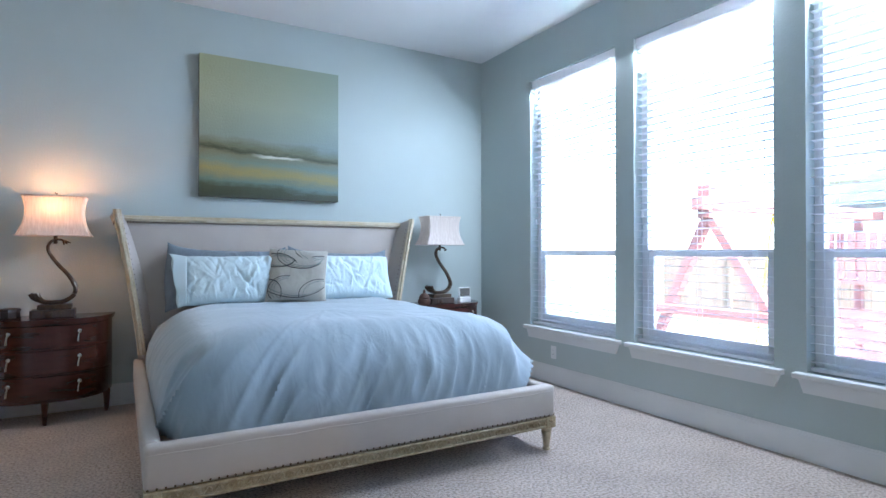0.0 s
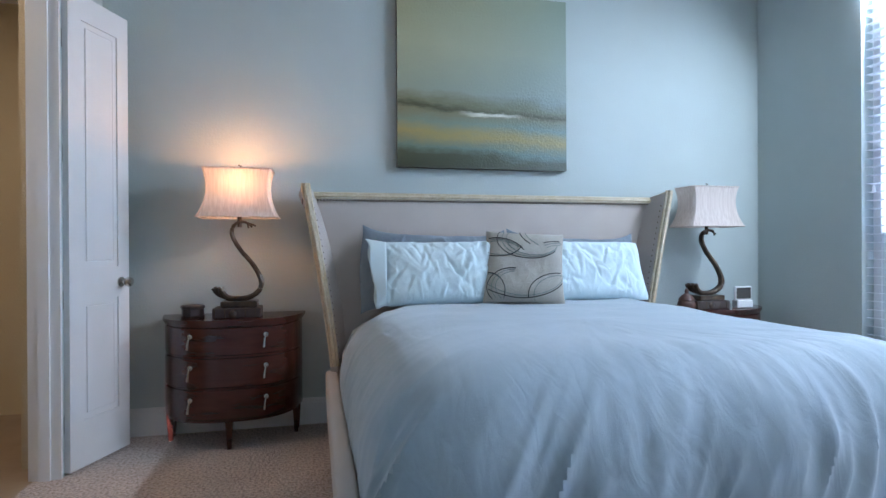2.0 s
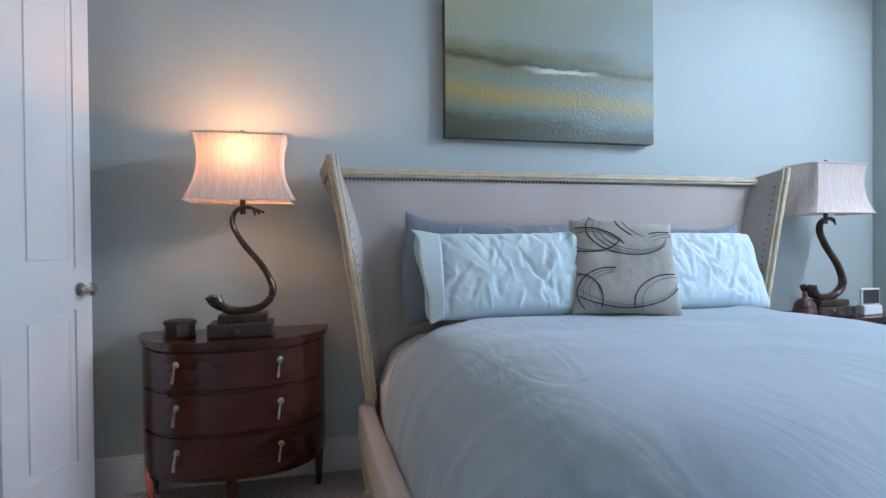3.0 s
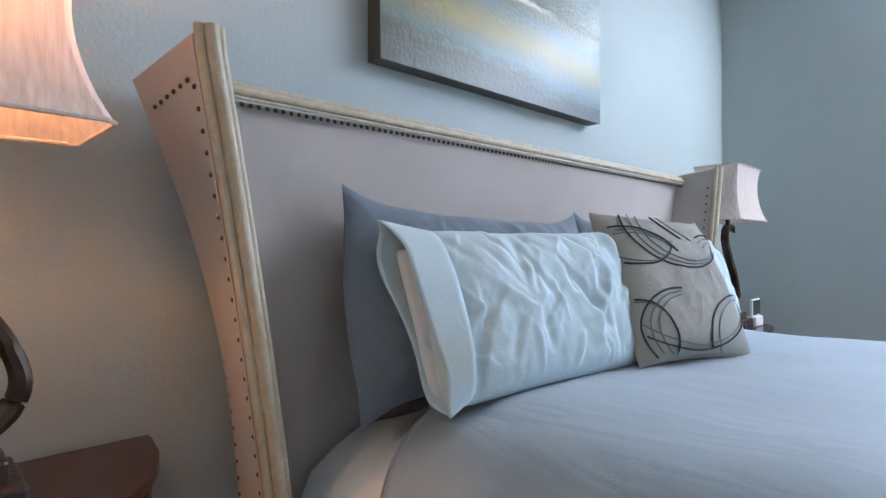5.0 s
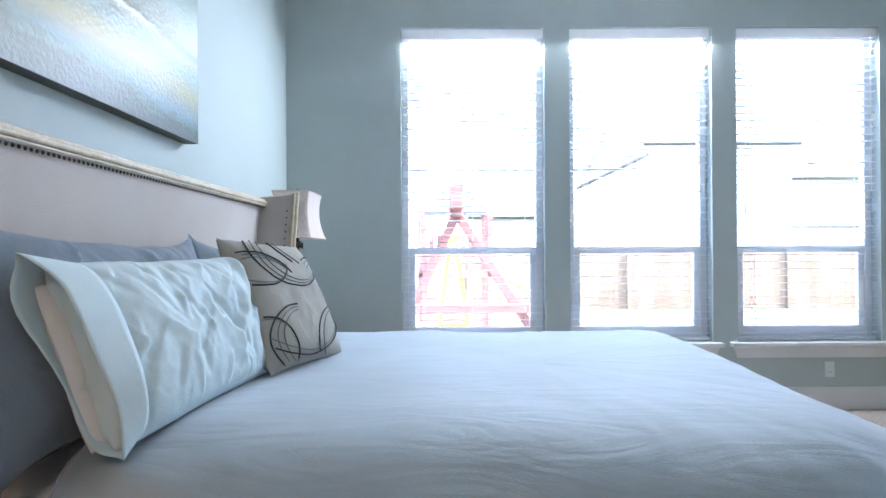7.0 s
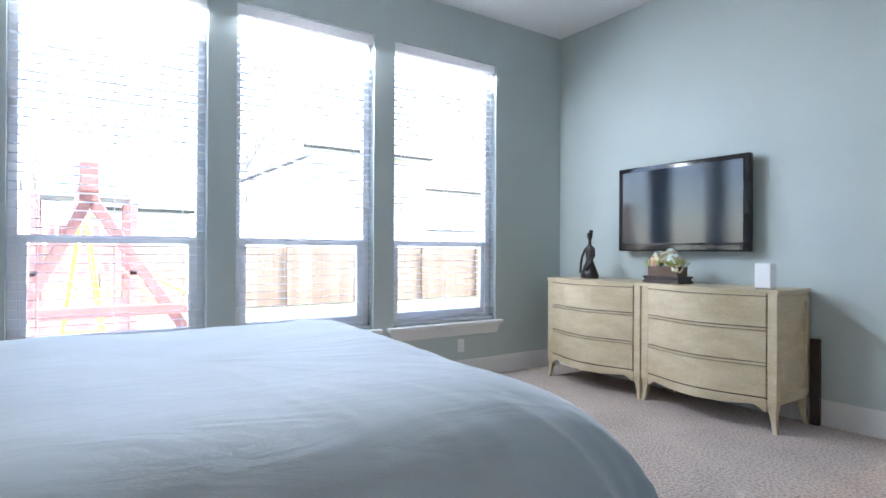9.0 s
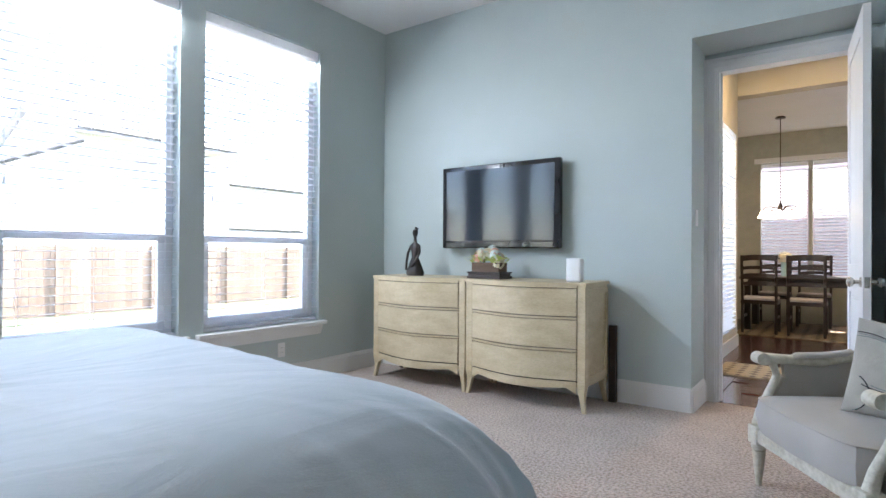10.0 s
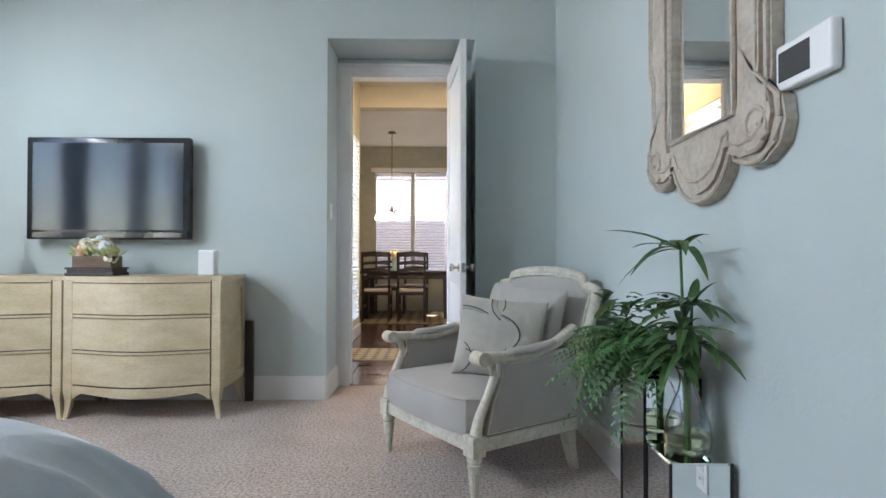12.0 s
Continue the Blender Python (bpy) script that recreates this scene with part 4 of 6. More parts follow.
def table_lamp(x, y, z, lit, label):
    """A lamp with an S-curved ribbed bronze stem on a book-like base; the shade's sides curve in."""
    o = empty("table_lamp", label, "lamp", pose(x, y, z), group="table lamps beside the bed")
    b = bx(-0.1, -0.06, 0.0, 0.1, 0.06, 0.035, bevel=0.006)
    part("base", b, BRONZE, o)
    for k in (-1, 0, 1):
        ctrl = [(-0.125 - 0.02 * k, 0.112), (-0.105 - 0.015 * k, 0.078), (-0.06, 0.052), (-0.005, 0.047), (0.06, 0.058), (0.108, 0.095), (0.118, 0.15), (0.075, 0.24), (0.0, 0.335), (-0.04, 0.41), (-0.037, 0.46), (-0.004, 0.489), (0.04, 0.487), (0.072 + 0.02 * k, 0.458 + 0.008 * k)]
        pts = []
        for i in range(len(ctrl) - 1):
            p0, p1, p2, p3 = (Vector(ctrl[max(0, min(len(ctrl) - 1, i + q))]) for q in (-1, 0, 1, 2))
            for q in range(8):
                t = q / 8
                v = 0.5 * (2 * p1 + (p2 - p0) * t + (2 * p0 - 5 * p1 + 4 * p2 - p3) * t * t + (3 * p1 - p0 - 3 * p2 + p3) * t ** 3)
                pts.append((v.x, k * 0.016 * (0.5 + abs(0.5 - i / 13)), v.y))
        part("stem_blade", tube(bmesh.new(), pts, lambda s: 0.005 + 0.013 * (1 - s) ** 1.1 + 0.003 * math.sin(s * 3.1), 8), BRONZE, o, smooth=True)
    part("socket", lathe(bmesh.new(), [(0.012, 0.46), (0.012, 0.56), (0.018, 0.57), (0.018, 0.62)], 12, (0, 0, 0)), BRONZE, o, smooth=True)
    z0, z1 = 0.517, 0.79
    rows = []
    for i in range(13):
        s = i / 12
        g = 0.204 - 0.016 * (2 * s - 1) - 0.032 * (1 - (2 * s - 1) ** 2)
        gy = 0.118 - 0.01 * (2 * s - 1) - 0.02 * (1 - (2 * s - 1) ** 2)
        cut = 0.02
        zc = z0 + (z1 - z0) * s
        rows.append([(a * g, c * gy, zc) for a, c in ((-1, -0.86), (-0.93, -1), (-0.5, -1.03), (0, -1.04), (0.5, -1.03), (0.93, -1), (1, -0.86), (1, 0.86), (0.93, 1), (0, 1.04), (-0.93, 1), (-1, 0.86))])
    sh = surf(bmesh.new(), rows, True)
    so = part("shade", sh, SHADE, o, "pleated fabric shade with curved-in sides", True)
    for zz, rw in ((z0, rows[0]), (z1, rows[-1])):
        part("shade_trim", tube(bmesh.new(), rw + rw[:1], 0.004, 6), SHADE, o)
    part("finial", tube(bmesh.new(), [(0, 0, 0.62), (0, 0, z1 + 0.01), (0.01, 0, z1 + 0.025), (-0.005, 0, z1 + 0.03)], 0.004, 6), BRONZE, o)
    part("harp", tube(bmesh.new(), [(-0.17, 0, z1 - 0.02), (0, 0, z1 - 0.02), (0.17, 0, z1 - 0.02)], 0.002, 6), BRONZE, o)
    part("light_bulb", lathe(bmesh.new(), [(0.012, 0.62), (0.015, 0.635), (0.028, 0.665), (0.03, 0.685), (0.02, 0.71), (0.004, 0.72)], 14, (0, 0, 0)), BULB if lit else PLASTW, o, smooth=True)
    if lit:
        li = new("lamp_light", bpy.data.lights.new("lamp_light", "POINT"))
        li.data.energy, li.data.color, li.data.shadow_soft_size = LAMP_W, (1, 0.46, 0.17), 0.035
        li.location = (x, y, z + 0.745)
    return o


LAMP_W = 0.47
table_lamp(0.577, 4.95, 0.785, True, "lit table lamp with bronze swan-curved stem and fabric shade")
table_lamp(3.7, 4.95, 0.743, False, "unlit table lamp with bronze swan-curved stem and pale shade")
BOOKC = mat("dark_leather", (0.03, 0.02, 0.018), 0.45, (0.05, 0.03, 0.025), 15, 0.2, 90)


def book_box(x, y, z, label):
    o = empty("book_box", label, "book", pose(x, y, z))
    part("cover", bx(-0.13, -0.085, 0, 0.13, 0.085, 0.057, bevel=0.006), BOOKC, o)
    for i in range(5):
        part("spine_band", bx(-0.12 + i * 0.055, -0.0868, 0.003, -0.113 + i * 0.055, -0.084, 0.054), BRONZE, o)
    part("clasp", lathe(bmesh.new(), [(0.022, 0), (0.018, 0.004), (0.005, 0.006)], 14), BRONZE, o, "worn bronze clasp", True, pose(-0.02, -0.0875, 0.024, 90, 0, 0))


book_box(0.567, 4.95, 0.7275, "dark leather book-shaped box under the lamp")
book_box(3.69, 4.95, 0.6855, "dark leather book-shaped box under the unlit lamp")
b = lathe(bmesh.new(), [(0.062, 0), (0.066, 0.008), (0.06, 0.012), (0.06, 0.05), (0.066, 0.054), (0.066, 0.066), (0.06, 0.07)], 8, (0.315, 4.98, 0.7275))
thing("trinket_box", b, BOOKC, "small dark octagonal box on the nightstand", "box")
b = lathe(bmesh.new(), [(0.05, 0), (0.062, 0.02), (0.06, 0.045), (0.05, 0.06), (0.055, 0.065), (0.045, 0.085), (0.03, 0.1), (0.012, 0.11), (0.014, 0.125), (0.01, 0.14), (0.002, 0.145)], 18, (3.5, 4.9, 0.686))
thing("lidded_jar", b, mat("carved_brown", (0.09, 0.04, 0.025), 0.5, (0.05, 0.02, 0.015), 30, 0.4, 50), "small carved brown jar with a domed lid", "jar", smooth=True)
cl = empty("clock_dock", "white bedside dock with a dark upright display", "clock", pose(3.95, 4.9, 0.686))
part("body", bx(-0.065, -0.03, 0, 0.065, 0.03, 0.055, bevel=0.008), PLASTW, cl)
part("display", bx(-0.068, -0.012, 0.056, 0.068, 0.004, 0.15, bevel=0.006), PLASTW, cl)
part("screen", bx(-0.058, -0.0145, 0.064, 0.058, -0.0125, 0.142), DARKSCREEN, cl)

# ---- dresser: two bow-front chests side by side ----
def chest(xc, label):
    """A three-drawer serpentine chest; origin at the back centre on the floor, front towards +y."""
    o = empty("dresser_chest", label, "dresser", pose(xc, 0.03, 0), group="pair of chests under the television")
    W, D = 0.97, 0.445

    def front(x, g=0.0):
        a = x / (W / 2)
        return D + g + 0.1 * max(0.0, math.cos(a * math.pi / 2 * 1.12)) ** 1.3

    def outline(g=0.0, nn=22):
        return [(-W / 2 - g, 0.0)] + [(x, front(min(max(x, -W / 2), W / 2), g)) for x in [(-1 + 2 * i / nn) * (W / 2 + g) for i in range(nn + 1)]] + [(W / 2 + g, 0.0)]

    part("carcass", prism(bmesh.new(), outline(-0.012), 0.17, 0.865, "z"), CREAM, o)
    part("top", prism(bmesh.new(), outline(0.006), 0.862, 0.885, "z"), CREAM, o)
    gx = [-(W / 2 - 0.05) + 2 * (W / 2 - 0.05) * i / 20 for i in range(21)]
    # Dark plate behind the drawers, drawing the shade in their gaps
    part("gap_shade", prism(bmesh.new(), [(x, front(x, -0.009)) for x in gx] + [(gx[-1], D - 0.06), (gx[0], D - 0.06)], 0.2, 0.861, "z"), DKWOOD, o, "dark plate for the shade in the drawer gaps")
    for sx_ in (-1, 1):
        xs = sorted((sx_ * (W / 2 - 0.058), sx_ * W / 2))
        y1 = D + 0.002
        part("corner_post", bx(xs[0], D - 0.05, 0.17, xs[1], y1, 0.862, bevel=0.004), CREAM, o)
        sp = bmesh.new()
        for q in ((0.012, 0.2, 0.05, 0.84), (D - 0.08, 0.2, D - 0.05, 0.84), (0.05, 0.2, D - 0.08, 0.24), (0.05, 0.8, D - 0.08, 0.84)):
            xa = sorted((sx_ * (W / 2 - 0.012), sx_ * W / 2))
            box(sp, xa[0], q[0], q[1], xa[1], q[2], q[3])
        part("side_frame", sp, CREAM, o)
        # splayed feet
        for yy, dy in ((D - 0.025, 1), (0.035, -1)):
            ft = surf(bmesh.new(), [[(sx_ * (W / 2 - 0.03 + ox) + px * s, yy + dy * oy + py * s, z) for px, py in ((-1, -1), (1, -1), (1, 1), (-1, 1))] for z, s, ox, oy in ((0, 0.013, 0.018, 0.012), (0.06, 0.014, 0.008, 0.004), (0.12, 0.02, 0.0, 0), (0.175, 0.029, 0, 0))], True, True)
            part("foot", ft, CREAM, o)
    xin = W / 2 - 0.062
    for z0, z1 in ((0.215, 0.41), (0.432, 0.63), (0.652, 0.845)):
        nn = 20
        xs = [-xin + 2 * xin * i / nn for i in range(nn + 1)]
        d = bmesh.new()
        surf(d, [[(x, front(x, g), z) for x in xs] for z, g in ((z0, -0.008), (z0 + 0.004, 0.008), (z1 - 0.004, 0.008), (z1, -0.008))])
        surf(d, [[(sx_ * xin, front(xin, g), z) for g in (-0.02, 0.006)] for sx_ in (-1,) for z in (z0, z1)])
        surf(d, [[(xin, front(xin, g), z) for g in (-0.02, 0.006)] for z in (z0, z1)])
        part("drawer_front", d, CREAM, o)
        part("drawer_rail", prism(bmesh.new(), [(x, front(x, 0.006)) for x in xs] + [(xin, D - 0.02), (-xin, D - 0.02)], z1 + 0.004, z1 + 0.018, "z"), CREAM, o)
    # scalloped apron between the front feet
    nn = 24
    xs = [-xin + 2 * xin * i / nn for i in range(nn + 1)]
    ap = surf(bmesh.new(), [[(x, front(x, g), z) for x in xs] for z, g in ((0.21, 0.004), (0.195, 0.006))] + [[(x, front(x, 0.004), 0.15 + 0.025 * (abs(x) / xin) ** 2 - 0.05 * max(0, abs(x) / xin - 0.85) / 0.15) for x in xs]])
    part("apron", ap, CREAM, o)
    return o


chest(2.58, "cream distressed bow-front chest with three drawers")
chest(3.56, "cream distressed bow-front chest near the window corner")
thing("board", bx(4.06, 0.025, 0.0, 4.1, 0.06, 0.56, bevel=0.004), DKWOOD, "dark wooden board behind the dresser near the corner", "board")
thing("board", bx(2.03, 0.025, 0.0, 2.085, 0.06, 0.56, bevel=0.004), DKWOOD, "dark wooden board leaning behind the dresser", "board")

# ---- television ----
tv = empty("television", "black glossy flat television on the wall", "television", pose(3.01, 0.02, 1.125))
part("bezel", bx(-0.56, 0.03, 0, 0.56, 0.085, 0.705, bevel=0.012, seg=3), BLACK, tv, smooth=True)
scr = simple("tv_screen", Base_Color=(0.008, 0.012, 0.02, 1), Roughness=0.1, Specular_IOR_Level=0.38)
part("screen", bx(-0.515, 0.085, 0.065, 0.515, 0.0875, 0.665), scr, tv)
part("speaker_grille", bx(-0.515, 0.0855, 0.012, 0.515, 0.0885, 0.05, bevel=0.001, seg=1), BLACK, tv)
part("wall_mount", bx(-0.2, -0.018, 0.15, 0.2, 0.03, 0.5), BLACK, tv)

# ---- on the dresser ----
def ring(cx, cy, rx, ry, z, n=16):
    return [(cx + rx * math.cos(2 * math.pi * i / n), cy + ry * math.sin(2 * math.pi * i / n), z) for i in range(n)]


st = bmesh.new()
surf(st, [ring(0, 0, *q) for q in ((0.085, 0.055, 0), (0.09, 0.06, 0.03), (0.075, 0.055, 0.06), (0.06, 0.045, 0.1), (0.03, 0.028, 0.16), (0.034, 0.03, 0.19), (0.048, 0.03, 0.24), (0.045, 0.025, 0.27), (0.016, 0.016, 0.29), (0.012, 0.012, 0.33), (0.018, 0.022, 0.35), (0.024, 0.028, 0.375), (0.016, 0.02, 0.4))], True, True)
tube(st, [(0.045, 0, 0.262), (0.075, 0.01, 0.19), (0.08, 0.02, 0.12), (0.06, 0.05, 0.05)], 0.011, 8)
tube(st, [(-0.045, 0, 0.262), (-0.065, 0.02, 0.2), (-0.045, 0.045, 0.13), (0.0, 0.055, 0.08)], 0.011, 8)
tube(st, [(-0.01, -0.01, 0.39), (0, -0.03, 0.41), (0.01, -0.01, 0.415)], 0.012, 8)
thing("statue", st, mat("black_wood", (0.014, 0.01, 0.009), 0.35, (0.025, 0.018, 0.015), 15), "slender black carved seated figure statue", "statue", smooth=True, at=pose(3.72, 0.3, 0.886))

WOODBOX = mat("weathered_box_wood", (0.2, 0.13, 0.085), 0.8, (0.13, 0.085, 0.055), 6, 0.3, 60, stretch=(1, 4, 8))
fl = empty("flower_box", "wooden planter box of pale silk hydrangeas on an old book", "flowers", pose(2.95, 0.32, 0.886) @ Matrix.Scale(0.95, 4))
b = bmesh.new()
for q in ((-0.13, -0.07, 0.055, 0.13, -0.06, 0.13), (-0.13, 0.06, 0.055, 0.13, 0.07, 0.13), (-0.13, -0.06, 0.055, -0.12, 0.06, 0.13), (0.12, -0.06, 0.055, 0.13, 0.06, 0.13), (-0.12, -0.06, 0.055, 0.12, 0.06, 0.065)):
    box(b, *q, bevel=0.002, seg=1)
part("planter", b, WOODBOX, fl)
b = bx(-0.16, -0.1, 0.0, 0.16, 0.1, 0.02, bevel=0.003)
box(b, -0.15, -0.09, 0.02, 0.15, 0.09, 0.042)
box(b, -0.16, -0.1, 0.042, 0.16, 0.1, 0.055, bevel=0.003)
part("book", b, BOOKC, fl, "dark old book")
petals = [mat("petal_cream", (0.85, 0.78, 0.58), 0.7), mat("petal_pink", (0.85, 0.5, 0.38), 0.7), mat("petal_blue", (0.75, 0.82, 0.8), 0.7), mat("petal_lime", (0.6, 0.68, 0.2), 0.7)]
rnd = random.Random(4)
for i in range(17):
    cx, cy, cz = rnd.uniform(-0.13, 0.13), rnd.uniform(-0.06, 0.06), rnd.uniform(0.15, 0.23)
    cz -= abs(cx) * 0.3
    b = bmesh.new()
    for k in range(60):
        d = Vector((rnd.gauss(0, 1), rnd.gauss(0, 1), rnd.gauss(0.2, 1))).normalized()
        p = Vector((cx, cy, cz)) + d * 0.042
        u = d.orthogonal().normalized() * 0.016
        v = d.cross(u)
        f = [b.verts.new(q) for q in (p + u, p + v * 1.0 + d * 0.005, p - u, p - v + d * 0.005)]
        b.faces.new(f)
    part("blossom", b, petals[1] if i % 6 == 1 else petals[(0, 2, 3, 0, 2)[i % 5]], fl)
b = bmesh.new()
for i in range(90):
    p = Vector((rnd.uniform(-0.16, 0.16), rnd.uniform(-0.08, 0.08), 0.12 + rnd.uniform(0, 0.05)))
    d = Vector((p.x * 3, p.y * 5, rnd.uniform(0.0, 0.5))).normalized()
    s = d.cross(Vector((0, 0, 1))).normalized() * 0.02
    L = rnd.uniform(0.05, 0.085)
    f = [b.verts.new(q) for q in (p, p + d * L * 0.5 + s, p + d * L, p + d * L * 0.5 - s)]
    b.faces.new(f)
part("foliage", b, petals[3], fl, "yellow-green leaves")
rt = empty("router", "white rectangular wireless router on the dresser", "router", pose(2.22, 0.36, 0.886))
part("body", bx(-0.055, -0.035, 0, 0.055, 0.035, 0.165, bevel=0.012, seg=3), PLASTW, rt, smooth=True)
part("front_panel", bx(-0.045, 0.0352, 0.01, 0.045, 0.037, 0.155, bevel=0.0008, seg=1), PLASTW, rt)


# ---- armchair ----
def armchair(at):
    o = empty("armchair", "limed-wood bergere armchair in taupe linen", "armchair", at)
    W, D = 0.36, 0.31

    def flute(x, y, z1, r):
        b = bmesh.new()
        prof = [(0.4, 0), (0.55, 0.02), (0.5, 0.035), (0.62, 0.045)] + [(0.62 + 0.38 * k / 5, 0.05 + (z1 - 0.085) * k / 5) for k in range(6)] + [(0.75, z1 - 0.03), (1.1, z1 - 0.022), (1.1, z1)]
        rows = []
        for rr, z in prof:
            rows.append([(x + r * rr * (1 - (0.1 if k % 2 else 0) * (0.05 < z < z1 - 0.05)) * math.cos(2 * math.pi * k / 24), y + r * rr * (1 - (0.1 if k % 2 else 0) * (0.05 < z < z1 - 0.05)) * math.sin(2 * math.pi * k / 24), z) for k in range(24)])
        return surf(b, rows, True, True)

    for sx_ in (-1, 1):
        part("front_leg", flute(sx_ * (W - 0.03), -D + 0.03, 0.2, 0.028), CHAIRWOOD, o, smooth=True)
        bl_ = surf(bmesh.new(), [[(sx_ * (W - 0.06) + px * s, D - 0.03 + oy + py * s, z) for px, py in ((-1, -1), (1, -1), (1, 1), (-1, 1))] for z, s, oy in ((0, 0.016, 0.05), (0.1, 0.02, 0.02), (0.2, 0.027, 0))], True, True)
        part("back_leg", bl_, CHAIRWOOD, o)
        part("corner_block", bx(sx_ * (W - 0.03) - 0.033, -D - 0.003, 0.2, sx_ * (W - 0.03) + 0.033, -D + 0.063, 0.29, bevel=0.005), CHAIRWOOD, o)
    b = bmesh.new()
    box(b, -W + 0.063, -D + 0.004, 0.215, W - 0.063, -D + 0.04, 0.28, bevel=0.008)
    part("front_rail", b, CHAIRWOOD, o)
    for sx_ in (-1, 1):
        xs = sorted((sx_ * (W - 0.045), sx_ * (W - 0.005)))
        part("side_rail", bx(xs[0], -D + 0.063, 0.215, xs[1], D - 0.02, 0.28, bevel=0.008), CHAIRWOOD, o)
    part("back_rail", bx(-W + 0.04, D - 0.05, 0.215, W - 0.04, D - 0.01, 0.28, bevel=0.006), CHAIRWOOD, o)
    # seat cushion
    rows = []
    for z, g in ((0.28, 0.015), (0.285, 0.0), (0.36, -0.012), (0.43, 0.0), (0.437, 0.008), (0.452, 0.06), (0.463, 0.16), (0.468, 0.26)):
        rr = []
        for i in range(48):
            a = 2 * math.pi * i / 48
            ca, sa = math.cos(a), math.sin(a)
            p = 8.0
            k = (abs(ca) ** p + abs(sa) ** p) ** (-1 / p)
            rr.append((ca * k * (W - 0.035 - g), -0.02 + sa * k * (D - 0.015 - g) - (0.02 if sa < 0 else 0) * (1 - abs(ca)), z))
        rows.append(rr)
    part("seat_cushion", surf(bmesh.new(), rows, True, True), CHAIRFAB, o, smooth=True)
    part("cushion_piping", tube(bmesh.new(), [Vector(q) + Vector((0, 0, 0.002)) for q in rows[3]] + [rows[3][0]], 0.0045, 6), CHAIRFAB, o)
    # arms
    for sx_ in (-1, 1):
        x = sx_ * (W - 0.015)
        path = [(x * 0.98, -D + 0.03, 0.29), (x * 0.985, -D + 0.045, 0.36), (x, -D + 0.085, 0.45), (x, -D + 0.12, 0.53), (x, -D + 0.1, 0.59), (x, -D + 0.06, 0.615)]
        part("arm_support", tube(bmesh.new(), path, lambda s: 0.026 - 0.008 * math.sin(s * 3), 10), CHAIRWOOD, o, smooth=True)
        part("arm_rail", tube(bmesh.new(), [(x, -D + 0.05, 0.618), (x, -D + 0.15, 0.61), (x, 0.0, 0.6), (x * 0.98, 0.14, 0.63), (x * 0.93, D - 0.01, 0.7)], 0.024, 10), CHAIRWOOD, o, smooth=True)
        scroll = tube(bmesh.new(), [(x - 0.03, -D + 0.045, 0.615), (x + 0.03, -D + 0.045, 0.615)], 0.03, 16)
        part("arm_scroll", scroll, CHAIRWOOD, o, smooth=True)
        pad = surf(bmesh.new(), [[(x + 0.027 * math.cos(q) * s, y, 0.622 + 0.024 * math.sin(q) * s - 0.012 * (y < -0.1) + (0.03 * max(0, y - 0.06) / 0.1)) for q in [math.pi * k / 8 for k in range(9)]] for y, s in ((-0.14, 0.3), (-0.13, 0.8), (-0.1, 1), (0.0, 1.05), (0.1, 1), (0.14, 0.8), (0.15, 0.3))])
        part("arm_pad", pad, CHAIRFAB, o, smooth=True)
        sp = prism(bmesh.new(), [(-D + 0.07, 0.285), (-D + 0.1, 0.42), (-D + 0.15, 0.52), (-D + 0.14, 0.6), (D - 0.03, 0.62), (D - 0.03, 0.285)], x - 0.012, x + 0.012, "x")
        part("side_panel", sp, CHAIRFAB, o)
        xo = x + sx_ * 0.014
        part("gimp_trim", tube(bmesh.new(), [(xo, -D + 0.075, 0.29), (xo, -D + 0.105, 0.42), (xo, -D + 0.155, 0.52), (xo, -D + 0.145, 0.585), (xo, 0.0, 0.58), (xo, D - 0.035, 0.62), (xo, D - 0.035, 0.29), (xo, -D + 0.075, 0.29)], 0.004, 6), CHAIRWOOD, o)
        # Raised dark strip stands in place of a cut groove
        part("groove_strip", bx(min(xo - 0.002, xo + 0.002), -D + 0.07, 0.283, max(xo - 0.002, xo + 0.002), D - 0.03, 0.286), BOOKC, o, "raised dark strip in place of a groove")
    # back: arched frame with a padded panel
    def back_pt(u, v):
        """u across -1..1, v up 0..1: the raked, arched back."""
        top = 0.9 + 0.07 * math.cos(u * math.pi / 2) ** 0.6 * (abs(u) < 0.72) + (0.0 if abs(u) < 0.72 else -0.02 * (abs(u) - 0.72) / 0.28)
        z = 0.29 + (top - 0.29) * v
        return Vector((u * (W - 0.03 - 0.02 * v * 0), D - 0.02 + 0.19 * v - 0.03 * u * u, z))

    rows = [[back_pt(-0.93 + 1.86 * i / 24, v * 0.97) + Vector((0, -0.035 * (1 - (abs(-0.93 + 1.86 * i / 24)) ** 6) * min(1, 6 * (1 - v)), 0)) for i in range(25)] for v in [k / 12 for k in range(13)]]
    rows2 = [[p + Vector((0, 0.05, 0)) for p in [back_pt(-0.93 + 1.86 * i / 24, v * 0.97) for i in range(25)]] for v in [k / 12 for k in range(13)]]
    b = surf(bmesh.new(), rows)
    surf(b, rows2)
    part("back_panel", b, CHAIRFAB, o, smooth=True)
    path = [back_pt(-1, k / 8) for k in range(8)] + [back_pt(-1 + 2 * i / 40, 1) for i in range(41)] + [back_pt(1, 1 - k / 8) for k in range(1, 9)]
    part("back_frame", tube(bmesh.new(), [p + Vector((0, 0.005, 0)) for p in path], 0.026, 10), CHAIRWOOD, o, smooth=True)
    part("frame_bead", tube(bmesh.new(), [p * 1.0 + Vector((-0.022 * (1 if p.x > 0 else -1) * (abs(p.x) > 0.3), -0.016, -0.02 if p.z > 0.85 else 0)) for p in path], 0.008, 8), CHAIRWOOD, o, smooth=True)
    return o


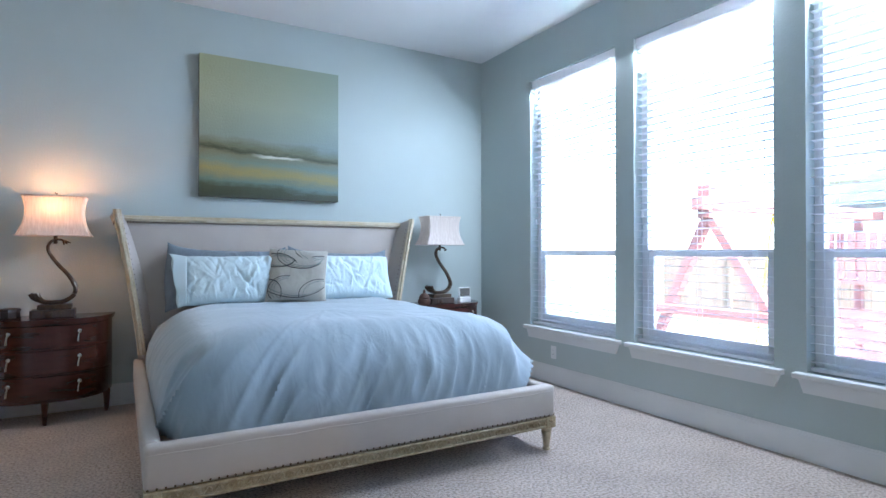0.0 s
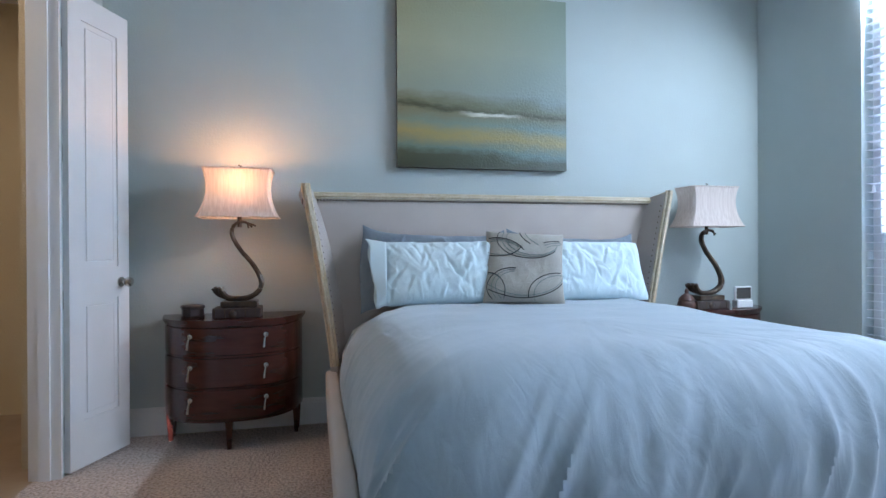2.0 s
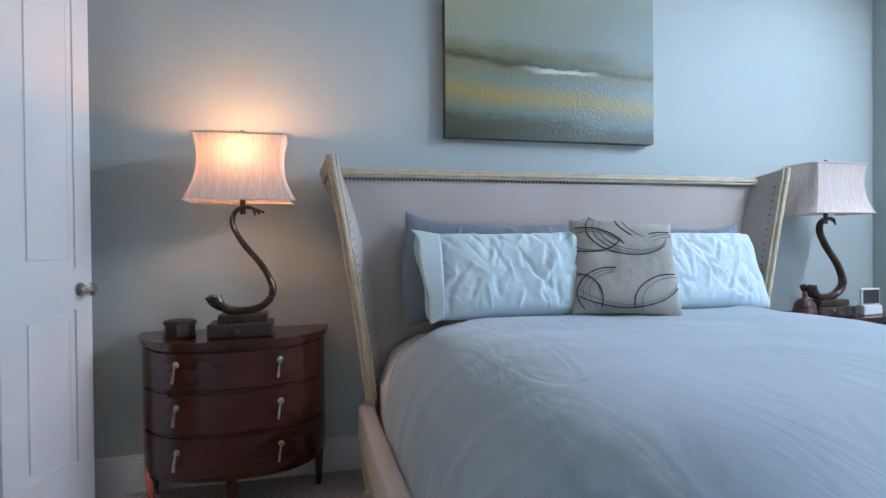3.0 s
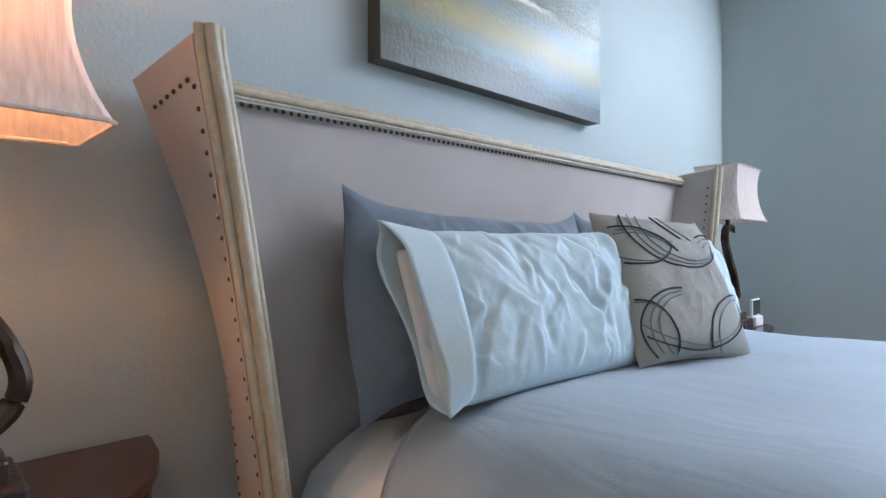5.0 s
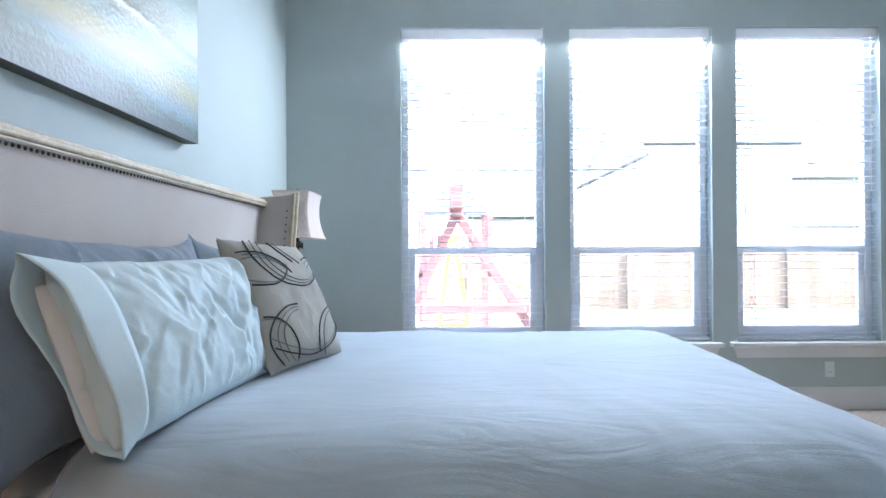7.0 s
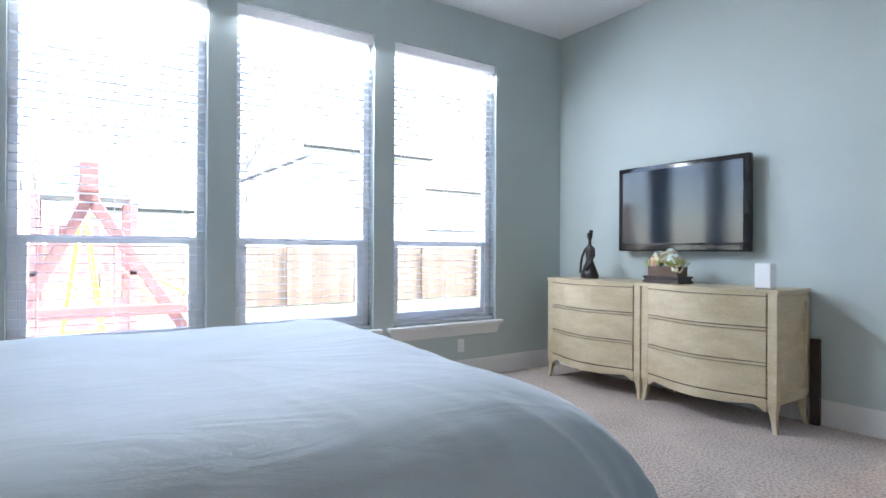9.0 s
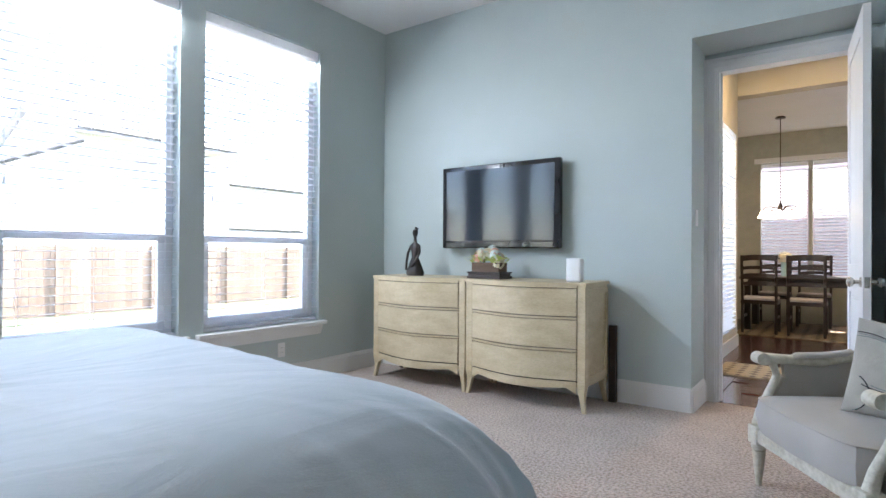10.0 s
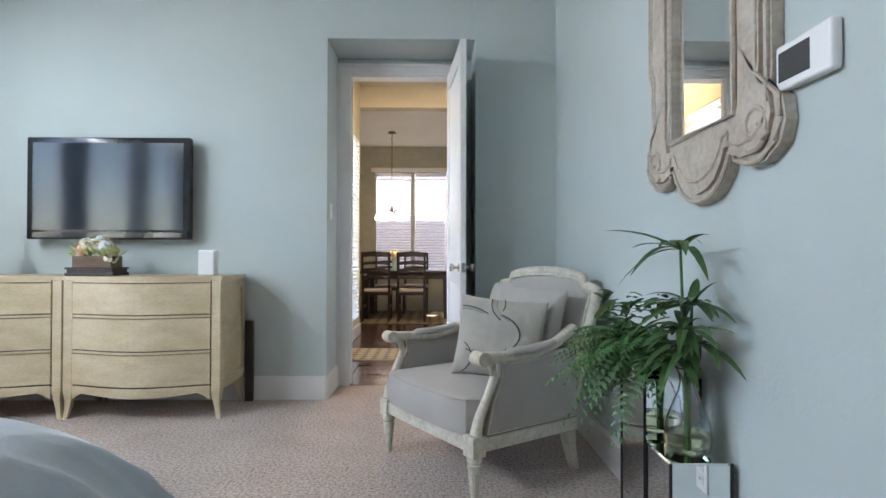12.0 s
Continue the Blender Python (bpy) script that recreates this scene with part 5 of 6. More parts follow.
CH = pose(0.559, 1.209, 0, 0, 0, 123.5) @ Matrix.Diagonal((1.1, 1.03, 0.965, 1))
armchair(CH)
pillow("cushion", 0.5, 0.46, 0.15, CH @ pose(0.04, 0.24, 0.68, -18, 0, 2), CHAIRFAB, "taupe linen back cushion on the armchair", 21, 0.012, category="cushion")
accent(CH @ pose(0.12, 0.04, 0.645, -16, 4, 36) @ Matrix.Scale(0.86, 4), "oatmeal embroidered cushion dented at its top on the armchair", 8)

# ---- mirror on the west wall ----
mr = empty("wall_mirror", "tall limed-wood wall mirror with scrolled scalloped frame", "mirror", pose(XW + 0.002, 2.257, 1.838))


def mirror_outline(g):
    """Half outline, bottom centre up to the middle of the side, then mirrored both ways."""
    half = [(0.0, -0.665), (0.06, -0.655), (0.11, -0.63), (0.15, -0.585), (0.17, -0.545), (0.2, -0.545), (0.2, -0.57), (0.26, -0.59), (0.32, -0.585), (0.375, -0.55), (0.395, -0.5), (0.385, -0.44), (0.34, -0.4), (0.345, -0.36), (0.345, -0.2), (0.372, -0.15), (0.375, 0.0)]
    half = [(u * 1.07, v) for u, v in half]
    r = [(u, v) for u, v in half] + [(u, -v) for u, v in half[-2::-1]]
    return r + [(-u, v) for u, v in r[-2:0:-1]]


def hole_frame(b, outer, inner, x0, x1):
    """A frame between an outer outline and an inner rectangle, both as closed loops with equal counts."""
    surf(b, [[(x0, u, v) for u, v in inner], [(x1, u, v) for u, v in inner], [(x1, u, v) for u, v in outer], [(x0, u, v) for u, v in outer]], True)
    return b


def to_rect(pts, w, h):
    out = []
    for u, v in pts:
        k = max(abs(u) / w, abs(v) / h, 1e-6)
        out.append((u / k, v / k))
    return out


ol = mirror_outline(1.0)
fb = hole_frame(bmesh.new(), ol, to_rect(ol, 0.2, 0.43), 0.0, 0.03)
mid_ol = [(u * 0.9, v * 0.95) for u, v in ol]
hole_frame(fb, mid_ol, to_rect(ol, 0.235, 0.465), 0.03, 0.042)
part("frame", fb, LIMED, mr)
for k, rr in ((0.965, 0.007), (0.87, 0.006)):
    pts = [(0.034 + 0.008 * (k < 0.9), u * k, v * (k + 0.02)) for u, v in ol]
    part("moulding", tube(bmesh.new(), pts + pts[:1], rr, 6), LIMED, mr, smooth=True)
pts = [(0.036, sx_ * 0.205, sz * 0.435) for sx_, sz in ((-1, -1), (1, -1), (1, 1), (-1, 1), (-1, -1))]
part("inner_bead", tube(bmesh.new(), pts, 0.009, 6), LIMED, mr)
for sy in (-1, 1):
    for sz in (-1, 1):
        part("scroll", tube(bmesh.new(), [(0.04, sy * (0.31 + (0.015 + 0.05 * q / 20) * math.cos(q * 0.42)), sz * (0.49 + (0.015 + 0.05 * q / 20) * math.sin(q * 0.42))) for q in range(21)], 0.008, 6), LIMED, mr, smooth=True)
part("mirror_glass", bx(0.012, -0.215, -0.445, 0.016, 0.215, 0.445), MIRROR, mr)
th = empty("thermostat", "white wall thermostat with a dark display", "thermostat", pose(XW, 2.73, 1.464))
part("housing", bx(0.001, -0.095, -0.055, 0.03, 0.095, 0.055, bevel=0.008, seg=3), PLASTW, th, smooth=True)
part("display", bx(0.03, -0.08, -0.035, 0.0315, 0.03, 0.035), DARKSCREEN, th)


def plate(name, at, label, slots):
    """A wall plate facing along its own -y."""
    o = empty(name, label, name.replace("_", " "), at)
    part("plate", bx(-0.035, -0.007, -0.057, 0.035, -0.0005, 0.057, bevel=0.002, seg=1), PLASTW, o)
    for z in slots:
        part("insert", bx(-0.017, -0.0095, z - 0.014, 0.017, -0.0072, z + 0.014, bevel=0.001, seg=1), PLASTW, o)
        if len(slots) > 1:
            for x in (-0.006, 0.006):
                part("slot", bx(x - 0.001, -0.0102, z - 0.004, x + 0.001, -0.0096, z + 0.005), BLACK, o)


plate("wall_outlet", pose(XE, 4.03, 0.285, 0, 0, -90), "white wall outlet below the window", (-0.02, 0.02))
plate("wall_outlet", pose(XE, 1.22, 0.295, 0, 0, -90), "white wall outlet below the window", (-0.02, 0.02))
plate("wall_outlet", pose(XW, 2.62, 0.33, 0, 0, 90), "white wall outlet beside the mirrored pedestal", (-0.02, 0.02))
plate("light_switch", pose(AX1, -0.14, 1.34, 0, 0, -90), "white rocker light switch in the door recess", (0.0,))


# ---- mirrored pedestals, vase and plants ----
def pedestal(x0, y0, x1, y1, h, label):
    o = empty("mirrored_pedestal", label, "pedestal", pose(x0, y0, 0), group="mirrored pedestals by the wall")
    w, d = x1 - x0, y1 - y0
    t = 0.005
    part("core", bx(t, t, 0, w - t, d - t, h - t), BLACK, o)
    part("top_mirror", bx(t, t, h - t, w - t, d - t, h), MIRROR, o)
    for q in ((t, 0, t, w - t, t, h - t), (t, d - t, t, w - t, d, h - t), (0, t, t, t, d - t, h - t), (w - t, t, t, w, d - t, h - t)):
        part("side_mirror", bx(*q), MIRROR, o)
    for x in (0, w):
        for y in (0, d):
            part("edge_strip", bx(x - 0.0035, y - 0.0035, 0, x + 0.0035, y + 0.0035, h + 0.001), BLACK, o)
    return o


pedestal(-0.07, 2.236, 0.103, 2.412, 0.434, "low mirrored pedestal with dark edges holding a vase")
pedestal(-0.07, 2.01, 0.105, 2.226, 0.63, "tall mirrored pedestal with dark edges holding a fern")
vs = empty("glass_vase", "clear glass bottle vase half full of water with pebbles", "vase", pose(0.015, 2.325, 0.435))
outer = [(0.04, 0), (0.062, 0.01), (0.068, 0.05), (0.062, 0.095), (0.045, 0.14), (0.028, 0.18), (0.022, 0.21), (0.026, 0.235), (0.036, 0.25)]
inner = [(r - 0.003, z + 0.003) for r, z in outer[::-1] if z > 0.005] + [(0.03, 0.006)]
part("glass", lathe(bmesh.new(), outer + inner, 24, caps=True), GLASS, vs, smooth=True)
WATER = simple("water", Base_Color=(0.88, 0.94, 0.6, 1), Roughness=0.0, Transmission_Weight=1.0, IOR=1.33)
part("water", lathe(bmesh.new(), [(0.038, 0.007), (0.058, 0.013), (0.0645, 0.05), (0.064, 0.06)], 24), WATER, vs, "pale green water", True)


def blade(b, p, d, L, w, droop, n=6):
    """A long leaf from p along d that droops under its weight."""
    p, d = Vector(p), Vector(d).normalized()
    s = d.cross(Vector((0, 0, 1)))
    s = s.normalized() if s.length > 0.01 else Vector((1, 0, 0))
    up = s.cross(d)
    prev = None
    for i in range(n + 1):
        f = i / n
        c = p + d * L * f + Vector((0, 0, -droop * f * f))
        hw = w * (math.sin(math.pi * min(1, 0.12 + f * 0.88)) ** 0.7 if f < 1 else 0.02)
        cur = [b.verts.new(c - s * hw + up * hw * 0.3), b.verts.new(c), b.verts.new(c + s * hw + up * hw * 0.3)]
        if prev:
            b.faces.new((prev[0], prev[1], cur[1], cur[0]))
            b.faces.new((prev[1], prev[2], cur[2], cur[1]))
        prev = cur
    return b


rnd = random.Random(12)
pa = empty("umbrella_papyrus", "green umbrella papyrus stems standing in the vase", "plant", pose(0.015, 2.325, 0.45))
for (tx, ty, tz), nl, L, dr in (((0.02, 0.0, 0.585), 11, 0.27, 0.11), ((0.0, 0.03, 0.42), 24, 0.21, 0.07), ((-0.03, -0.01, 0.29), 24, 0.2, 0.1), ((0.03, 0.05, 0.35), 22, 0.18, 0.08), ((0.03, -0.03, 0.25), 18, 0.17, 0.1)):
    part("stem", tube(bmesh.new(), [(tx * 0.1, ty * 0.1, 0.0), (tx * 0.3, ty * 0.3, 0.2), (tx, ty, tz)], 0.0042, 6), FERN, pa, smooth=True)
    for k in range(nl):
        a = 2 * math.pi * k / nl + rnd.uniform(-0.2, 0.2)
        dx = math.cos(a)
        lim = 0.28 if dx < -0.4 else 1.0
        part("leaf", blade(bmesh.new(), (tx, ty, tz), (dx * lim, math.sin(a), rnd.uniform(0.1, 0.75) if lim == 1 else 0.6), L * rnd.uniform(0.6, 1.1) * (0.6 if lim < 1 else 1), 0.0145, dr * rnd.uniform(0.4, 1.5)), LEAF, pa)
fe = empty("boston_fern", "bushy green potted fern on the tall mirrored pedestal", "plant", pose(0.045, 2.115, 0.631))
part("pot", lathe(bmesh.new(), [(0.05, 0), (0.065, 0.07), (0.07, 0.075), (0.06, 0.078)], 18), BLACK, fe, smooth=True)
for k in range(78):
    a = 2 * math.pi * k / 78 * 2.618
    if math.cos(a) < -0.25:
        a += math.pi * 0.8
    L, up = rnd.uniform(0.2, 0.37), rnd.uniform(0.1, 1.1)
    d = Vector((math.cos(a) + 0.4, math.sin(a) * 0.8, up)).normalized()
    if d.x < -0.1:
        d.x *= 0.25
    base = Vector((0, 0, 0.08))
    b = bmesh.new()
    prevp = base
    n = 20
    droop = rnd.uniform(0.1, 0.34)
    for i in range(1, n + 1):
        f = i / n
        c = base + d * L * f + Vector((0, 0, -droop * f * f))
        t = (c - prevp).normalized()
        s = t.cross(Vector((0, 0, 1)))
        s = s.normalized() if s.length > 0.01 else Vector((1, 0, 0))
        ll = 0.05 * math.sin(math.pi * min(1, 0.18 + 0.8 * f)) + 0.004
        for sd in (-1, 1):
            q = [prevp, prevp + s * sd * ll * 0.6 + t * 0.01 + Vector((0, 0, 0.002)), prevp + s * sd * ll + t * 0.006 - Vector((0, 0, 0.008)), prevp + s * sd * ll * 0.5 - t * 0.008]
            if min(v.x for v in q) > -0.095:
                b.faces.new([b.verts.new(v) for v in q])
        prevp = c
    part("frond", b, FERN, fe)
b = bmesh.new()
for k in range(130):
    a = rnd.uniform(0, 6.28)
    p = Vector((rnd.uniform(-0.06, 0.13), rnd.uniform(-0.12, 0.14), rnd.uniform(0.02, 0.26)))
    blade(b, p, (abs(math.cos(a)) * 0.8, math.sin(a), rnd.uniform(-0.4, 0.6)), rnd.uniform(0.05, 0.08), 0.014, 0.02, 4)
part("leaves", b, LEAF, fe)

# ---- hall and dining room beyond the door ----
HX, HY = 1.745, -3.35
DB = -6.45
thing("floor_hall", bx(-2.6, DB, -0.12, 4.2, AY, -0.006), FLOORW, "dark hardwood floor beneath the planks", "floor", **S)
plank = None
fl_h = empty("floor_planks", "dark stained hardwood planks", "floor", pose(0, 0, 0), kind="structure")
pw = 0.125
for i in range(8):
    for j in range(5):
        y1 = AY - 0.02 - j * 1.19 - (i % 3) * 0.4
        at = pose(0.72 + i * pw, y1, -0.003)
        if plank is None:
            plank = part("plank", bx(0.001, -1.186, -0.003, pw - 0.001, 0, 0.004, bevel=0.001, seg=1), FLOORW, fl_h, at=at)
        else:
            repeat(plank, at)
thing("threshold", bx(DX0, AY - 0.12, -0.004, DX1, AY - 0.0, 0.003), FLOORW, "dark wooden door threshold", "trim", **S)
b = bmesh.new()
box(b, HX, HY, -0.1, HX + 0.15, AY - 0.12, 0.22)
box(b, HX, HY, 2.5, HX + 0.15, AY - 0.12, 3.4)
box(b, HX, HY, 0.22, HX + 0.15, HY + 0.1, 2.5)
box(b, HX, -2.02, 0.22, HX + 0.15, -1.88, 2.5)
box(b, HX, -0.7, 0.22, HX + 0.15, AY - 0.12, 2.5)
thing("wall_hall_east", b, HALLW, "tan hall wall with tall windows", "wall", **S)
thing("wall_hall_west", bx(-0.75, HY, -0.1, -0.6, AY - 0.12, 3.4), HALLW, "tan hall wall", "wall", **S)
thing("ceiling_hall", bx(-0.75, HY, 3.25, HX + 0.2, AY - 0.12, 3.4), HALLW, "tan hall ceiling with recessed light", "ceiling", **S)
thing("header", bx(-2.6, HY - 0.2, 2.97, 4.2, HY, 3.4), HALLW, "warm tan header beam", "trim", **S)
thing("ceiling_dining", bx(-2.6, DB, 3.06, 4.2, HY - 0.2, 3.2), CEIL, "white dining room ceiling", "ceiling", **S)
DWX = [(0.55, 1.14), (1.2, 1.86)]
b = bmesh.new()
box(b, -2.6, DB - 0.15, -0.1, 4.2, DB, 0.62)
box(b, -2.6, DB - 0.15, 2.58, 4.2, DB, 3.2)
box(b, -2.6, DB - 0.15, 0.62, 0.0, DB, 2.58)
box(b, 1.86, DB - 0.15, 0.62, 4.2, DB, 2.58)
box(b, 1.14, DB - 0.15, 0.62, 1.2, DB, 2.58)
thing("wall_dining_south", b, mat("grey_green_wall", (0.42, 0.42, 0.36), 0.8), "grey-green dining room wall with windows", "wall", **S)
thing("wall_dining_west", bx(-2.7, DB, -0.1, -2.6, HY, 3.2), HALLW, "tan dining room wall", "wall", **S)
thing("wall_dining_east", bx(4.2, DB, -0.1, 4.3, HY, 3.2), HALLW, "tan dining room wall", "wall", **S)
thing("wall_dining_north", bx(-2.6, HY - 0.1, -0.1, -0.76, HY, 3.2), HALLW, "tan dining room wall", "wall", **S)
thing("wall_dining_north_east", bx(HX + 0.15, HY - 0.1, -0.1, 4.2, HY, 3.2), HALLW, "tan dining room wall", "wall", **S)
thing("baseboard", bx(HX - 0.015, HY, 0.0, HX - 0.001, AY - 0.13, 0.14), TRIM, "white hall baseboard", "baseboard", **S)


def small_blind(along, u0, u1, z0, z1, fixed, tilt, gap=0.05):
    """A slatted blind in a wall that runs along x or y."""
    m = pose(u0, fixed, z0) if along == "x" else pose(fixed, u0, z0, 0, 0, 90)
    v = empty("window_blind", "white slatted blind in the hall window", "blind", m, group="hall and dining blinds")
    W = u1 - u0
    part("headrail", bx(0, -0.02, z1 - z0 - 0.06, W, 0.02, z1 - z0), SLAT, v)
    part("bottom_rail", bx(0, -0.02, 0, W, 0.02, 0.02), SLAT, v)
    n = int((z1 - z0 - 0.1) / gap)
    s = None
    for j in range(n):
        at = pose(0, 0, 0.045 + j * gap, tilt, 0, 0)
        if s is None:
            s = part("slat", bx(0.005, -0.024, -0.0015, W - 0.005, 0.024, 0.0015), SLAT, v, at=at)
        else:
            repeat(s, at)


small_blind("y", HY + 0.11, -2.03, 0.23, 2.49, HX + 0.02, -22)
small_blind("y", -1.87, -0.71, 0.23, 2.49, HX + 0.02, -22)
for x0, x1 in DWX:
    small_blind("x", x0 + 0.01, x1 - 0.01, 0.64, 2.57, DB - 0.04, 46, 0.05)
thing("trim", bx(0.45, DB + 0.001, 2.58, 1.95, DB + 0.03, 2.66), TRIM, "white window head trim", "trim", **S)
RUG = mat("trellis_rug", (0.3, 0.24, 0.15), 0.95, (0.25, 0.2, 0.12), 8, 0.5, 120)
RUGP = mat("rug_pattern", (0.07, 0.045, 0.03), 0.95)


def trellis_rug(x0, y0, x1, y1, label, cell=0.11):
    o = empty("rug", label, "rug", pose(0, 0, 0), group="patterned rugs")
    part("rug_base", bx(x0, y0, 0.0015, x1, y1, 0.012), RUG, o)
    b = bmesh.new()
    x = x0 + cell / 2
    while x < x1:
        y = y0 + cell / 2
        while y < y1:
            box(b, x - cell * 0.22, y - cell * 0.22, 0.0121, x + cell * 0.22, y + cell * 0.22, 0.0126, m=Matrix.Translation((x, y, 0)) @ Matrix.Rotation(radians(45), 4, "Z") @ Matrix.Translation((-x, -y, 0)))
            y += cell
        x += cell
    tagged(part("pattern", b, RUGP, o), kind="stuff")


trellis_rug(0.75, -2.1, 1.66, -1.45, "tan and brown trellis patterned runner in the hall")
trellis_rug(-0.2, -6.2, 1.95, -4.35, "tan and brown patterned dining rug", 0.16)


def dining_chair(at, label):
    o = empty("dining_chair", label, "chair", at, group="dining chairs")
    for x in (-0.2, 0.2):
        part("back_leg", tube(bmesh.new(), [(x, 0.2, 0), (x, 0.19, 0.45), (x * 1.02, 0.25, 1.06)], 0.02, 6), DKWOOD, o)
        part("front_leg", bx(x - 0.02, -0.22, 0, x + 0.02, -0.18, 0.43), DKWOOD, o)
        part("stretcher", bx(x - 0.01, -0.18, 0.2, x + 0.01, 0.19, 0.23), DKWOOD, o)
    for z, h in ((0.98, 0.075), (0.86, 0.045), (0.76, 0.045), (0.65, 0.045)):
        part("back_slat", surf(bmesh.new(), [[(x, 0.215 + 0.04 * (z - 0.6) / 0.4 + 0.03 * (1 - (x / 0.2) ** 2) + dy, z + zz + 0.015 * (1 - (x / 0.2) ** 2)) for x in (-0.2, -0.1, 0, 0.1, 0.2)] for zz, dy in ((0, 0), (h, 0), (h, 0.015), (0, 0.015), (0, 0))]), DKWOOD, o)
    part("seat_frame", bx(-0.22, -0.22, 0.4, 0.22, 0.21, 0.45), DKWOOD, o)
    part("seat", bx(-0.21, -0.21, 0.45, 0.21, 0.18, 0.49, bevel=0.015), LINEN, o)
    return o


dc = dining_chair(pose(1.12, -4.75, 0.013, 0, 0, 0), "espresso ladder-back dining chair with pale seat")
copy_thing(dc, pose(1.66, -4.75, 0.013))
copy_thing(dc, pose(1.1, -5.95, 0.013, 0, 0, 180))
copy_thing(dc, pose(1.62, -5.95, 0.013, 0, 0, 180))
dt = empty("dining_table", "espresso wooden dining table", "table", pose(1.2, -5.35, 0.013))
part("tabletop", bx(-0.72, -0.45, 0.72, 0.75, 0.45, 0.76, bevel=0.008), DKWOOD, dt)
part("table_apron", bx(-0.62, -0.38, 0.63, 0.65, 0.38, 0.72), DKWOOD, dt)
for x in (-0.62, 0.65):
    for y in (-0.38, 0.38):
        part("leg", bx(x - 0.04, y - 0.04, 0, x + 0.04, y + 0.04, 0.63), DKWOOD, dt)
fv = empty("flower_vase", "small glass vase of cream flowers on the table", "vase", pose(1.42, -5.3, 0.774))
part("glass", lathe(bmesh.new(), [(0.05, 0), (0.055, 0.1), (0.05, 0.18), (0.055, 0.2)], 16), simple("tinted_glass", Base_Color=(0.5, 0.7, 0.65, 1), Roughness=0.1), fv, smooth=True)
b = bmesh.new()
for i in range(120):
    d = Vector((rnd.gauss(0, 1), rnd.gauss(0, 1), rnd.gauss(0.3, 0.8))).normalized()
    p = Vector((0, 0, 0.26)) + d * rnd.uniform(0.05, 0.1)
    u = d.orthogonal().normalized() * 0.025
    v = d.cross(u)
    b.faces.new([b.verts.new(q) for q in (p + u, p + v, p - u, p - v)])
part("flowers", b, petals[0], fv)
chd = empty("chandelier", "bronze chandelier with five glass bell shades", "chandelier", pose(1.47, -5.2, 1.62))
part("rod", tube(bmesh.new(), [(0, 0, 0.15), (0, 0, 1.42)], 0.006, 6), BRONZE, chd)
part("canopy", lathe(bmesh.new(), [(0.07, 0), (0.05, 0.025)], 16, (0, 0, 1.415)), BRONZE, chd)
part("hub", lathe(bmesh.new(), [(0.01, 0), (0.03, 0.04), (0.02, 0.1), (0.03, 0.16), (0.008, 0.22)], 12), BRONZE, chd, smooth=True)
bell_m = simple("frosted_bell", Base_Color=(0.85, 0.78, 0.65, 1), Roughness=0.5, Emission_Color=(1, 0.75, 0.45, 1), Emission_Strength=1.2)
for k in range(5):
    a = 2 * math.pi * k / 5 + 0.3
    c, s = math.cos(a), math.sin(a)
    part("arm", tube(bmesh.new(), [(0.02 * c, 0.02 * s, 0.08), (0.1 * c, 0.1 * s, 0.16), (0.19 * c, 0.19 * s, 0.15), (0.22 * c, 0.22 * s, 0.1)], 0.007, 6), BRONZE, chd)
    part("bell_shade", lathe(bmesh.new(), [(0.025, 0.1), (0.04, 0.06), (0.065, 0.0)], 14, (0.22 * c, 0.22 * s, -0.01), caps=False), bell_m, chd, smooth=True)
dl = empty("recessed_light", "glowing recessed ceiling downlight in the hall", "light", pose(1.2, -1.85, 3.249))
part("trim_ring", lathe(bmesh.new(), [(0.075, 0), (0.09, -0.004), (0.095, 0)], 20), TRIM, dl)
part("lens", lathe(bmesh.new(), [(0.07, -0.002), (0.01, -0.004)], 20), simple("warm_lens", Base_Color=(1, 1, 1, 1), Emission_Color=(1, 0.8, 0.5, 1), Emission_Strength=3.0), dl)
hl = new("downlight", bpy.data.lights.new("downlight", "AREA"))
hl.data.energy, hl.data.size, hl.data.color = HALL_W, 0.12, (1, 0.72, 0.38)
hl.matrix_world = pose(1.2, -1.85, 3.23)

# ---- outdoors ----
GZ = -0.6
thing("ground", bx(-60, -60, GZ - 0.1, 140, 80, GZ), GRASS, "sunlit back lawn", "ground", **S)
# Patio widened and paled so it bounces light up at the blinds
thing("patio", bx(XE + 0.2, -6.2, GZ - 0.05, 13.0, 9.5, GZ + 0.03), CONCRETE, "pale concrete patio, widened to bounce light at the blinds", "pavement", **S)
thing("foundation", bx(-3, DB - 0.16, GZ, XE + 0.15, 6.2, -0.121), CONCRETE, "concrete house foundation", "foundation", **S)
fence = empty("fence", "weathered cedar privacy fence", "fence", pose(17, 0, GZ))
bd = None
for i in range(190):
    at = pose(0, -16 + i * 0.152, 0, 0, 0, 0)
    if bd is None:
        bd = part("board", bx(0, 0.002, 0.03, 0.02, 0.147, 1.82), CEDAR, fence, at=at)
    else:
        repeat(bd, at)
po = None
for i in range(12):
    at = pose(-0.06, -16 + i * 2.4, 0)
    if po is None:
        po = part("post", bx(0, 0, 0, 0.09, 0.09, 1.85), CEDAR, fence, at=at)
    else:
        repeat(po, at)
for z in (0.3, 1.0, 1.6):
    part("rail", bx(0.021, -16, z, 0.06, 12.8, z + 0.09), CEDAR, fence)

# swing set: A-frame near the house, beam to a tower with a roof
sw = empty("swing_set", "red-stained timber swing set with tower, slide and swings", "playset", pose(0, 0, GZ))


